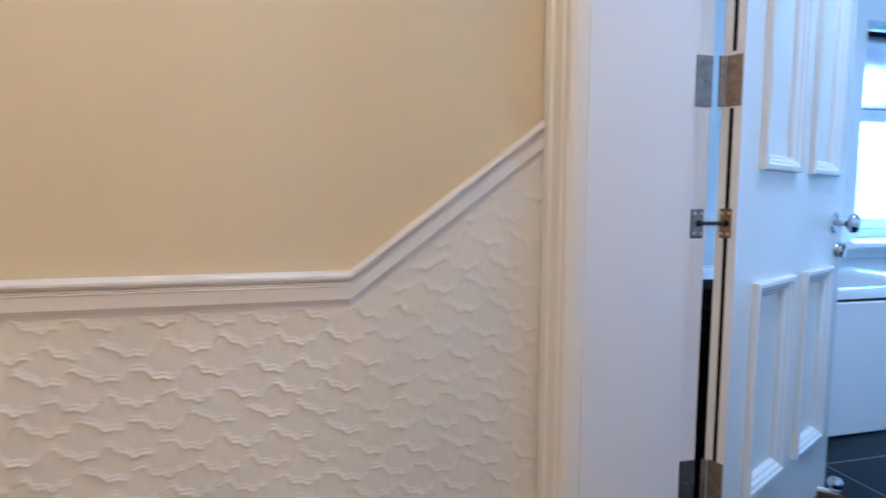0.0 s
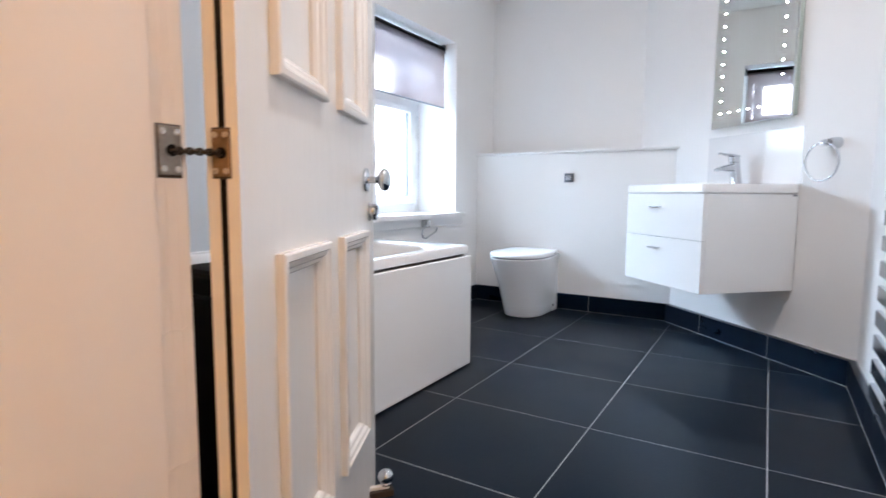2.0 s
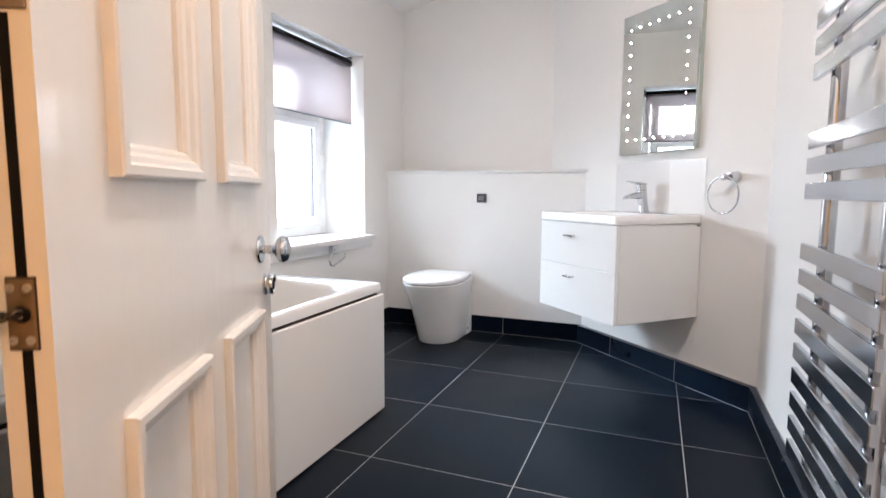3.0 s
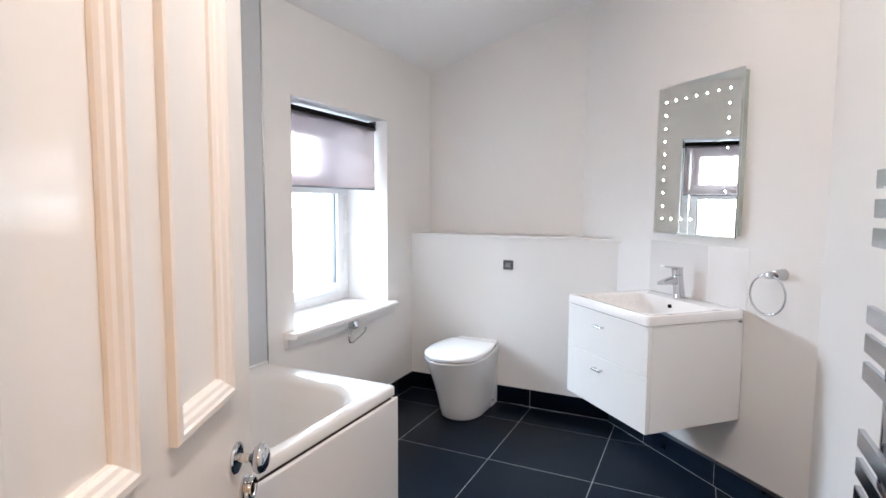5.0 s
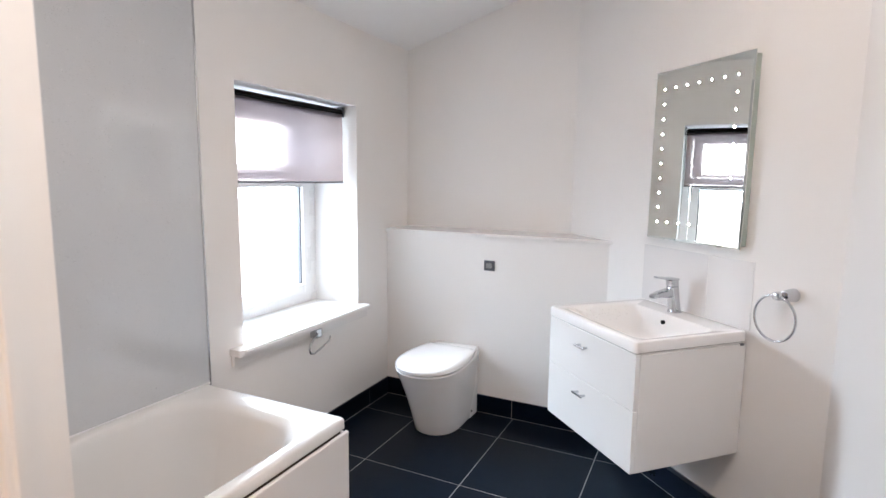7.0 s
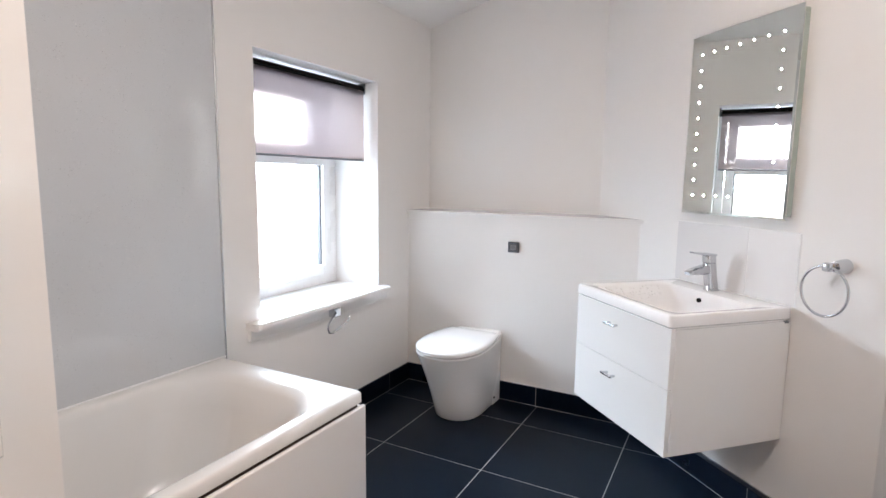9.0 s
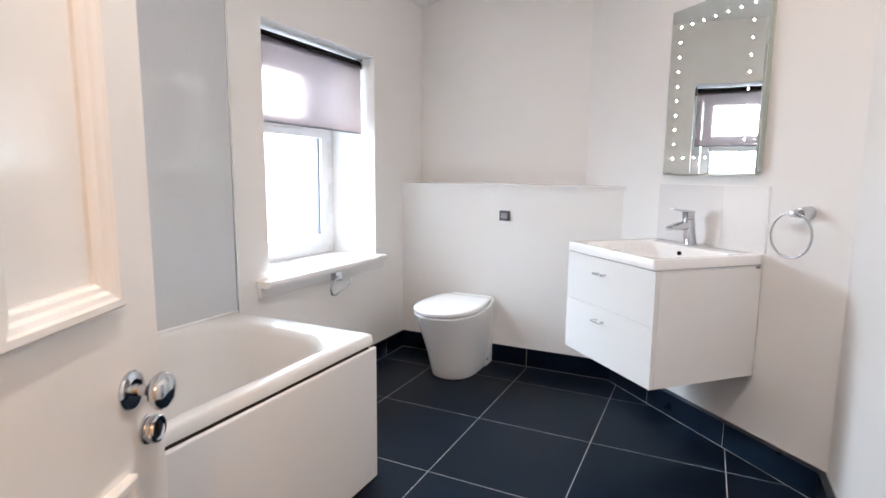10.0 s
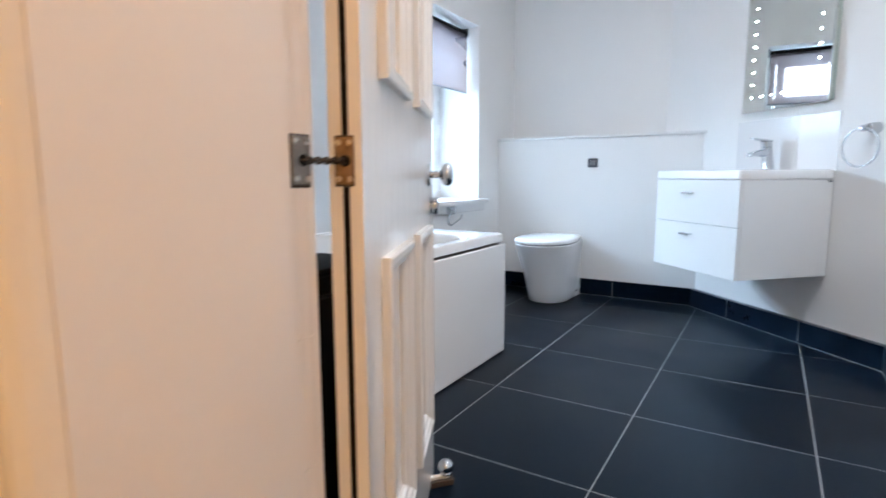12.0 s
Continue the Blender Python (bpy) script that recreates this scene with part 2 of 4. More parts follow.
def lathe(bm, profile, seg=24, axis="Z", at=(0, 0, 0)):
    """Turns (radius, height) pairs about an axis through at."""
    loops = []
    for r, h in profile:
        lp = []
        for i in range(seg):
            a = 2 * math.pi * i / seg
            c, s = r * math.cos(a), r * math.sin(a)
            p = {"Z": (c, s, h), "Y": (c, h, s), "X": (h, c, s)}[axis]
            lp.append(tuple(p[k] + at[k] for k in range(3)))
        loops.append(lp)
    return loft(bm, loops)


def tube(bm, pts, r, seg=10, closed=False):
    pts = [Vector(p) for p in pts]
    n = len(pts)
    loops, up = [], None
    for i, p in enumerate(pts):
        a = pts[(i - 1) % n] if (closed or i > 0) else p
        b = pts[(i + 1) % n] if (closed or i < n - 1) else p
        t = (b - a).normalized()
        if up is None:
            up = t.orthogonal().normalized()
        up = (up - t * up.dot(t)).normalized()
        side = t.cross(up)
        loops.append([tuple(p + r * (math.cos(2 * math.pi * k / seg) * up + math.sin(2 * math.pi * k / seg) * side)) for k in range(seg)])
    if closed:
        rings = [[bm.verts.new(q) for q in lp] for lp in loops]
        for i in range(n):
            a, b = rings[i], rings[(i + 1) % n]
            for k in range(seg):
                bm.faces.new((a[k], a[(k + 1) % seg], b[(k + 1) % seg], b[k]))
        return bm
    return loft(bm, loops)


def extrude_profile(bm, profile, pts):
    """Sweeps an (offset, height) profile lying in y, z along points of one wall plane; each point carries its own shear."""
    loops = [[(x + 0, y - o, z + h) for o, h in profile] for x, y, z in pts]
    return loft(bm, loops)


def structure(ob, label, category):
    return tagged(ob, label, category, kind="structure")


# ---- the large structure ----
YW, YR, XB, XF, TOP = 2.171, 0.035, 3.85, 4.10, 2.95
X0, X1 = 0.49, 0.775            # landing side and bathroom side of the door wall
YJ, YK = 0.93, 0.215            # faces of the two jambs
YH = 1.053                      # landing wall

w = bmesh.new()
prism(w, [(X0, YW + 0.030), (2.49, YW), (2.685, YW), (2.685, 2.63), (X0, 2.63)], -0.1, TOP)
prism(w, [(3.535, YW), (4.3, YW), (4.3, 2.63), (3.535, 2.63)], -0.1, TOP)
prism(w, [(2.685, YW), (3.535, YW), (3.535, 2.63), (2.685, 2.63)], -0.1, 0.612)
prism(w, [(2.685, YW), (3.535, YW), (3.535, 2.63), (2.685, 2.63)], 1.742, TOP)
structure(obj("wall_north", w, WALL), "white painted bathroom wall with a deep window recess", "wall")
structure(obj("wall_east", prism(bmesh.new(), [(XF, 1.1), (XF + 0.15, 1.1), (XF + 0.15, YW), (XF, YW)], -0.1, TOP), WALL), "white painted end wall above the boxed ledge", "wall")
structure(obj("wall_corner", prism(bmesh.new(), [(3.035, YR), (XF, 1.1), (XF + 0.15, 1.1), (XF + 0.15, 0.9), (3.2, -0.12), (3.035, -0.12)], -0.1, TOP), WALL), "white painted diagonal wall across the corner", "wall")
structure(obj("wall_south", boxed(X0, -0.12, -0.1, 3.035, YR, TOP), WALL), "white painted wall behind the towel radiator", "wall")
w = bmesh.new()
prism(w, [(X0, YJ + 0.018), (X1, YJ + 0.018), (X1, YW), (X0, YW)], -0.1, TOP)
prism(w, [(X0, YR), (X1, YR), (X1, YK - 0.018), (X0, YK - 0.018)], -0.1, TOP)
prism(w, [(X0, YK - 0.018), (X1, YK - 0.018), (X1, YJ + 0.018), (X0, YJ + 0.018)], 2.02, TOP)
structure(obj("wall_west", w, WALL), "thick white wall with the doorway through it", "wall")
for side, a in (("north", (-1.9, YH, -0.1, X0, 1.25, 2.7)), ("west", (-1.9, -1.5, -0.1, -1.75, YH, 2.7)), ("south", (-1.75, -1.5, -0.1, X0, -1.35, 2.7)), ("east", (X0 - 0.12, -1.35, -0.1, X0, -0.12, 2.7))):
    structure(obj("wall_landing_" + side, boxed(*a), CREAM), "cream painted landing wall above a dado rail" if side == "north" else "plain cream painted landing wall", "wall")
structure(obj("landing_ceiling", boxed(-1.9, -1.5, 2.5, X0, YH, 2.6), CEIL), "plain white landing ceiling", "ceiling")
structure(obj("landing_floor", boxed(-1.9, -1.5, -0.09, X0 + 0.12, YH, -0.001), CARPET), "beige carpet on the landing", "floor")

# ceiling: slopes up from the window wall, then runs level
w = bmesh.new()
cs = [(YW + 0.2, 2.15 - 0.2 * 0.29), (YW, 2.15), (1.14, 2.45), (-0.1, 2.45), (-0.1, 2.75), (1.14, 2.75), (YW + 0.2, 2.75)]
loft(w, [[(x, y, z) for y, z in cs] for x in (X0 + 0.1, XF + 0.12)])
structure(obj("ceiling", w, CEIL), "white sloping ceiling rising from the window wall", "ceiling")

# boxed ledge hiding the cistern
structure(obj("cistern_boxing", prism(bmesh.new(), [(XB, 0.85), (XF, 1.1), (XF, YW), (XB, YW)], 0.0, 1.030), WALL), "white painted boxing that hides the cistern", "wall")
s = bmesh.new()
prism(s, [(XB - 0.02, 0.832), (XF, 1.1025), (XF, YW), (XB - 0.02, YW)], 1.030, 1.050)
bmesh.ops.bevel(s, geom=[e for e in s.edges if abs(e.verts[0].co.x - (XB - 0.02)) < 1e-4 and abs(e.verts[1].co.x - (XB - 0.02)) < 1e-4 and abs(e.verts[0].co.y - e.verts[1].co.y) > 0.1], offset=0.006, segments=2, affect="EDGES")
structure(obj("ledge_shelf", s, LACQUER), "white painted ledge on top of the cistern boxing", "shelf")

# speckled panel over the bath and its chrome edge strip
panel = structure(obj("bath_wall_panel", prism(bmesh.new(), [(X1, YW + 0.018), (2.490, YW - 0.010), (2.490, YW - 0.001), (X1, YW + 0.027)], 0.515, 2.16), WET), "glossy speckled grey wall panel above the bath", "wall panel")
part("edge_trim", boxed(2.490, YW - 0.014, 0.520, 2.499, YW - 0.001, 2.152, r=0.004, seg=4), CHROME, panel, "slim chrome edge strip")

# jambs, casings and threshold of the doorway
jl = bmesh.new()
box(jl, X0 + 0.016, YJ, 0.0, 0.737, YJ + 0.018, 2.02, r=0.001)
box(jl, 0.737, YJ + 0.007, 0.0, X1 + 0.005, YJ + 0.018, 2.02, r=0.002)
frame_ob = structure(obj("door_frame", jl, JAMB), "worn white gloss painted door lining with chipped rebate", "door frame")
jr = bmesh.new()
box(jr, X0 + 0.004, YK - 0.018, 0.0, X1, YK, 2.02, r=0.003)
part("jamb", jr, JAMB, frame_ob)
for zz_, x_ in ((0.440, 0.742), (0.600, 0.741)):
    rd = bmesh.new()
    tube(rd, [(x_, YJ + 0.0066, zz_), (x_ + 0.012, YJ + 0.0060, zz_ + 0.004), (x_ + 0.022, YJ + 0.0064, zz_ + 0.001), (x_ + 0.031, YJ + 0.0062, zz_ + 0.005)], 0.0007, 6)
    part("paint_ridge", rd, JAMB, frame_ob)
for x_ in (0.7395, 0.7525, 0.7660):
    part("paint_ridge", boxed(x_, YJ + 0.0066, 0.0, x_ + 0.0020, YJ + 0.0078, 2.0, r=0.0003, seg=1), JAMB, frame_ob)
part("head", boxed(X0 + 0.004, YK, 2.0, X1, YJ, 2.019, r=0.002), JAMB, frame_ob)
prof = [(0.0, -0.0155), (0.0015, -0.0060), (0.005, 0.006), (0.011, 0.0145), (0.019, 0.017), (0.030, 0.017), (0.032, 0.013), (0.034, 0.013), (0.042, 0.019), (0.075, 0.020), (0.080, 0.026), (0.098, 0.028), (0.108, 0.022), (0.117, 0.022), (0.117, 0.0)]
for y0, sy in ((YJ + 0.001, 1), (YK - 0.001, -1)):
    c = bmesh.new()
    loft(c, [[(X0 - h, y0 + sy * o, z) for o, h in prof] for z in (0.0, 2.13)])
    part("casing", c, GLOSS, frame_ob, "moulded white gloss casing")
part("threshold", boxed(X0 + 0.12, YK, -0.02, X1, YJ, 0.002), SLATE, frame_ob, "dark threshold strip")
part("skirting_end", boxed(X1, YJ + 0.03, 0.0, X1 + 0.012, 1.46, 0.1), GLOSS, frame_ob)

# relief wallpaper below the dado
KX, KZ, SL = 0.067, 0.71, 0.756          # knee of the dado rail and its slope


def dado_top(x):
    return KZ + max(0.0, x - KX) * SL


nx, nz, px = 330, 440, -0.80
rng = np.random.default_rng(4)
X = np.repeat(np.linspace(px, X0 - 0.001, nx)[:, None], nz, axis=1)
T = np.repeat(np.linspace(0.0, 1.0, nz)[None, :], nx, axis=0)
Z = T * (KZ + np.maximum(0.0, X - KX) * SL - 0.03)
H = np.zeros_like(X)
for r in range(24):
    z0 = 0.012 + r * 0.0475
    jit = rng.uniform(-1, 1, (4, 64))
    U = X / 0.096 + (0.5 if r % 2 else 0.0)
    K = (np.floor(U).astype(int) + 30) % 64
    F = U - np.floor(U) + 0.06 * jit[0][K]
    crest = np.where(F < 0.38, 0.012 * np.sin(np.pi * F / 0.38), -0.010 * np.sin(np.pi * (F - 0.38) / 0.62)) + 0.003 * np.sin(21 * F + 3 * jit[1][K]) + 0.004 * jit[2][K]
    D = Z - z0 - crest
    live = np.clip(np.sin(np.pi * np.clip(F, 0, 1)) * 2.2, 0, 1) * (0.75 + 0.25 * np.sin(7 * F + 5 * jit[3][K]))
    H += 0.0034 * live * np.exp(-(D / 0.0034) ** 2) + 0.0017 * live * np.exp(-((D - 0.0075) / 0.0024) ** 2) + 0.0007 * np.exp(-((D + 0.006) / 0.009) ** 2)
H += 0.00018 * np.sin(X * 410 + 3 * np.sin(Z * 190)) * np.sin(Z * 380 + 2 * np.sin(X * 150))
verts = np.stack([X, YH - 0.0015 - H, Z], axis=-1).reshape(-1, 3).tolist()
I = (np.arange(nx - 1)[:, None] * nz + np.arange(nz - 1)[None, :]).reshape(-1)
faces = np.stack([I, I + nz, I + nz + 1, I + 1], axis=-1).tolist()
me = bpy.data.meshes.new("relief_wallpaper")
me.from_pydata(verts, [], faces)
me.materials.append(RELIEF)
for p in me.polygons:
    p.use_smooth = True
tagged(new("relief_wallpaper", me), "white embossed wallpaper with a wavy raised pattern", "wallpaper", kind="structure")

# dado rail: level, then rising with the stairs
dp = [(0.0, -0.068), (0.003, -0.068), (0.005, -0.062), (0.0105, -0.054), (0.0125, -0.051), (0.0125, -0.026), (0.015, -0.0245), (0.0135, -0.0215), (0.016, -0.020), (0.0145, -0.0165), (0.0205, -0.0135), (0.0245, -0.008), (0.0245, -0.003), (0.0205, 0.002), (0.012, 0.004), (0.0, 0.004)]
rail = bmesh.new()
extrude_profile(rail, dp, [(-1.75, YH, KZ), (KX, YH, KZ), (X0 - 0.022, YH, dado_top(X0 - 0.022))])
structure(obj("dado_rail", rail, JAMB), "white gloss dado rail that kinks upward along the stairs", "dado rail")


# ---- window ----
WY = 2.465
window = thing("window_1", "white plastic window with toplight in a deep recess", "window", kind="structure")
fr = bmesh.new()
for a in ((2.686, 0.640, 2.740, 1.741), (3.478, 0.640, 3.534, 1.741), (2.740, 0.640, 3.478, 0.692), (2.740, 1.672, 3.478, 1.741), (2.740, 1.340, 3.478, 1.390)):
    box(fr, a[0], WY, a[1], a[2], WY + 0.06, a[3], r=0.004)
part("window_frame", fr, UPVC, window)
for nm, z0, z1, ins in (("sash", 0.692, 1.340, 0.058), ("toplight_sash", 1.390, 1.672, 0.056)):
    sa = bmesh.new()
    xa, xb = 2.743, 3.475
    iz, it = (0.058, 0.040) if nm == "sash" else (0.024, 0.040)
    for a in ((xa, z0 + 0.002, xa + ins, z1 - 0.002), (xb - ins, z0 + 0.002, xb, z1 - 0.002), (xa + ins, z0 + 0.002, xb - ins, z0 + iz), (xa + ins, z1 - it, xb - ins, z1 - 0.002)):
        box(sa, a[0], WY - 0.012, a[1], a[2], WY + 0.05, a[3], r=0.004)
    sash = part(nm, sa, UPVC, window)
    ga = bmesh.new()
    zc, zd = z0 + iz, z1 - it
    for a in ((xa + ins, zc, xa + ins + 0.008, zd), (xb - ins - 0.010, zc, xb - ins, zd), (xa + ins, zc, xb - ins, zc + 0.003)):
        box(ga, a[0], WY + 0.008, a[1], a[2], WY + 0.03, a[3])
    part("gasket", ga, GASKET_AND_SHADE, sash, "dark grey glazing gasket")
    pane = part("pane", boxed(xa + ins + 0.001, WY + 0.022, zc + 0.001, xb - ins - 0.001, WY + 0.026, zd - 0.001), GLASS, sash, "clear bright pane")
    pane.visible_shadow = False
si = bmesh.new()
prism(si, [(2.612, 2.098), (3.552, 2.098), (3.575, 2.12), (3.575, YW - 0.001), (3.5345, YW - 0.001), (3.5345, WY + 0.05), (2.6855, WY + 0.05), (2.6855, YW - 0.001), (2.605, YW - 0.001), (2.605, 2.105)], 0.612, 0.640)
bmesh.ops.bevel(si, geom=[e for e in si.edges if e.verts[0].co.y < 2.13 and e.verts[1].co.y < 2.13], offset=0.006, segments=2, affect="EDGES")
part("window_sill", si, LACQUER, window, "deep white painted sill board")
part("apron", boxed(2.612, YW - 0.020, 0.560, 3.592, YW - 0.001, 0.612, r=0.003), LACQUER, window, "white painted apron under the sill")

blind = thing("roller_blind", "half lowered sheer grey roller blind in the window recess", "blind")
rb = bmesh.new()
lathe(rb, [(0.001, 2.697), (0.023, 2.697), (0.023, 3.520), (0.001, 3.520)], 20, "X", (0, 2.272, 1.704))
part("roller", rb, BLACK, blind, "black blind roller", True)
fb = bmesh.new()
nfx, nfz = 40, 20
grid = [[fb.verts.new((2.700 + 0.815 * i / nfx, 2.250 + 0.0016 * math.sin(3.2 * i / nfx * math.pi) * (j / nfz) + 0.001 * math.sin(j * 0.9), 1.700 - 0.368 * j / nfz)) for j in range(nfz + 1)] for i in range(nfx + 1)]
for i in range(nfx):
    for j in range(nfz):
        fb.faces.new((grid[i][j], grid[i + 1][j], grid[i + 1][j + 1], grid[i][j + 1]))
part("fabric", fb, BLIND, blind, "sheer grey fabric", True)
part("bottom_bar", boxed(2.700, 2.246, 1.324, 3.515, 2.254, 1.333, r=0.003), GASKET_AND_SHADE, blind)
for x in (2.6865, 3.522):
    part("bracket", boxed(x, 2.250, 1.682, x + 0.011, 2.292, 1.738, r=0.002), GASKET_AND_SHADE, blind)

tagged(obj("backdrop", boxed(-12, 9.0, -8, 34, 9.05, 14), SKYGLOW), "bright white overcast sky outside", "sky", kind="structure")


# ---- door ----
LEAF, THICK = 0.705, 0.040
DOOR = pose(0.823, 0.902, 0.0, 0, 0, 25.9)
door = thing("door_1", "white gloss four-panelled door standing open into the bathroom", "door", DOOR, kind="structure")
cx, cz = (0.0, 0.122, 0.293, 0.423, 0.585, LEAF), (0.004, 0.214, 0.651, 0.940, 1.80, 1.985)
lf = bmesh.new()
for a in (0, 2, 4):
    box(lf, cx[a], 0, cz[0], cx[a + 1], THICK, cz[5])
for a in (1, 3):
    for b in (0, 2, 4):
        box(lf, cx[a], 0, cz[b], cx[a + 1], THICK, cz[b + 1])
    for b in (1, 3):
        box(lf, cx[a], 0.009, cz[b], cx[a + 1], THICK - 0.009, cz[b + 1])
bmesh.ops.remove_doubles(lf, verts=lf.verts, dist=1e-5)
leaf = part("leaf", lf, GLOSS, door)
mp = [(-0.024, 0.0), (-0.024, -0.012), (-0.021, -0.0145), (-0.012, -0.0145), (-0.009, -0.011), (-0.002, -0.009), (0.002, -0.004), (0.008, -0.002), (0.012, 0.003), (0.012, 0.009)]
for a in (1, 3):
    for b in (1, 3):
        for side in (0, 1):
            mo = bmesh.new()
            loops = []
            for o, h in mp:
                y = h if side == 0 else THICK - h
                loops.append([(cx[a] + o, y, cz[b] + o), (cx[a + 1] - o, y, cz[b] + o), (cx[a + 1] - o, y, cz[b + 1] - o), (cx[a] + o, y, cz[b + 1] - o)])
            loft(mo, loops, False, False)
            part("moulding", mo, GLOSS, leaf, "raised panel moulding")
part("seal_strip", boxed(-0.0015, 0.016, 0.30, 0.001, 0.0235, 0.775), BLACK, door, "black seal strip let into the edge")
part("seal_strip", boxed(-0.0015, 0.016, 0.835, 0.001, 0.0235, 1.035), BLACK, door, "black seal strip let into the edge")
part("seal_strip", boxed(-0.0015, 0.016, 1.145, 0.001, 0.0235, 1.97), BLACK, door, "black seal strip let into the edge")
part("seal_strip", boxed(-0.0015, 0.016, 0.01, 0.001, 0.0235, 0.200), BLACK, door, "black seal strip let into the edge")


def screw(bm, at, axis, r=0.0036):
    lathe(bm, [(0.0004, -0.0012), (r, -0.0012), (r, 0.0002), (r * 0.75, 0.0006), (0.0004, 0.0007)], 10, axis, at)


for z in (0.202, 1.038):
    hg = bmesh.new()
    box(hg, -0.0025, 0.002, z, 0.0006, 0.033, z + 0.10, r=0.0008)
    plate = part("hinge", hg, STEEL, door, "tarnished nickel butt hinge")
    kn = bmesh.new()
    for k in range(5):
        lathe(kn, [(0.0004, z + k * 0.02 + 0.0008), (0.0058, z + k * 0.02 + 0.0008), (0.0058, z + k * 0.02 + 0.0192), (0.0004, z + k * 0.02 + 0.0192)], 14, "Z", (-0.010, 0.038, 0))
    part("knuckle", kn, STEEL, plate, "", True)
    for dz in (0.014, 0.05, 0.086):
        sc = bmesh.new()
        screw(sc, (-0.0027, 0.012 + (0.008 if dz == 0.05 else 0), z + dz), "X")
        part("screw", sc, STEEL, plate)
    hj = boxed(0.742, YJ + 0.0042, z, 0.779, YJ + 0.0073, z + 0.10, r=0.0008)
    hl = part("hinge_leaf", hj, STEEL, frame_ob, "tarnished nickel hinge leaf")
    for dz in (0.014, 0.05, 0.086):
        sc = bmesh.new()
        screw(sc, (0.757 + (0.006 if dz == 0.05 else 0), YJ + 0.0040, z + dz), "Y")
        part("screw", sc, STEEL, hl)

# chain door closer between jamb and door edge
pl = part("closer_plate", boxed(0.7452, YJ + 0.0040, 0.778, 0.7718, YJ + 0.0073, 0.832, r=0.001), STEEL, frame_ob, "tarnished plate of the chain closer")
for dx in (0.7502, 0.7668):
    for dz in (0.7845, 0.8255):
        sc = bmesh.new()
        screw(sc, (dx, YJ + 0.0038, dz), "Y")
        part("screw", sc, NICKEL, pl)
cp = part("closer_plate", boxed(-0.003, 0.0108, 0.777, 0.0006, 0.0318, 0.833, r=0.001), BRASS, door, "dull brass plate of the chain closer")
for dy in (0.0148, 0.0278):
    for dz in (0.784, 0.826):
        sc = bmesh.new()
        screw(sc, (-0.0032, dy, dz), "X")
        part("screw", sc, NICKEL, cp)
# dark sheets slightly larger than the plates, showing as a thin rim
part("plate_rim", boxed(0.7438, YJ + 0.0061, 0.7746, 0.7732, YJ + 0.0076, 0.8336, r=0.0004, seg=1), RIM_AND_SHADE, frame_ob, "dark rim around the closer plate")
part("plate_rim", boxed(-0.0009, 0.0097, 0.7752, 0.0006, 0.0329, 0.8348, r=0.0004, seg=1), RIM_AND_SHADE, door, "dark rim around the closer plate")
inv = DOOR.inverted()
c0, c1 = inv @ Vector((0.760, YJ + 0.004, 0.805)), Vector((-0.003, 0.020, 0.805))
# black discs on the plates in place of the shade inside the chain holes
for par, at, ax in ((pl, (0.760, YJ + 0.0034, 0.805), "Y"), (cp, (-0.0036, 0.020, 0.805), "X")):
    so = bmesh.new()
    lathe(so, [(0.0004, -0.0005), (0.0068, -0.0005), (0.0062, 0.0006), (0.0004, 0.0008)], 16, ax, at)
    part("chain_socket", so, BLACK, par, "black disc standing for the shaded chain hole")
n_link = 10
for k in range(n_link):
    a, b = c0.lerp(c1, (k - 0.30) / n_link), c0.lerp(c1, (k + 1.30) / n_link)
    t = (b - a).normalized()
    sd = Vector((0, 0, 1)) if k % 2 else t.cross(Vector((0, 0, 1)))
    mid = (a + b) / 2
    half = (b - a).length / 2
    ln = bmesh.new()
    tube(ln, [tuple(mid + t * half * math.cos(q * math.pi / 5) + sd * 0.0033 * math.sin(q * math.pi / 5)) for q in range(10)], 0.0017, 6, True)
    part("chain_link", ln, DARK_STEEL, cp)

kn = bmesh.new()
lathe(kn, [(0.0005, 0.0), (0.027, 0.0), (0.028, -0.003), (0.026, -0.006), (0.018, -0.008), (0.014, -0.008), (0.0005, -0.008)], 32, "Y", (0.625, 0, 0.791))
rose = part("knob_rose", kn, CHROME, door, "chrome rose", True)
kn = bmesh.new()
lathe(kn, [(0.0005, -0.006), (0.009, -0.007), (0.0075, -0.014), (0.0085, -0.020), (0.0075, -0.024), (0.009, -0.028), (0.014, -0.032), (0.022, -0.036), (0.0265, -0.043), (0.0265, -0.048), (0.022, -0.055), (0.012, -0.059), (0.0005, -0.060)], 32, "Y", (0.625, 0, 0.791))
part("knob", kn, CHROME, rose, "polished chrome knob", True)
kn = bmesh.new()
lathe(kn, [(0.0005, 0.0), (0.0225, 0.0), (0.0225, -0.003), (0.0185, -0.0045), (0.018, -0.006), (0.0205, -0.008), (0.021, -0.016), (0.019, -0.019), (0.016, -0.0185), (0.0145, -0.016), (0.0005, -0.016)], 28, "Y", (0.661, 0, 0.716))
turn = part("lock_escutcheon", kn, CHROME, door, "round chrome lock escutcheon", True)
part("lock_slot", boxed(0.6592, -0.0185, 0.706, 0.6628, -0.0155, 0.726, r=0.0005), BLACK, turn)
kb = bmesh.new()
lathe(kb, [(0.0005, THICK), (0.027, THICK), (0.026, THICK + 0.006), (0.009, THICK + 0.008), (0.0085, THICK + 0.03), (0.022, THICK + 0.04), (0.0265, THICK + 0.05), (0.02, THICK + 0.06), (0.0005, THICK + 0.063)], 24, "Y", (0.625, 0, 0.791))
part("inner_knob", kb, CHROME, door, "polished chrome knob", True)

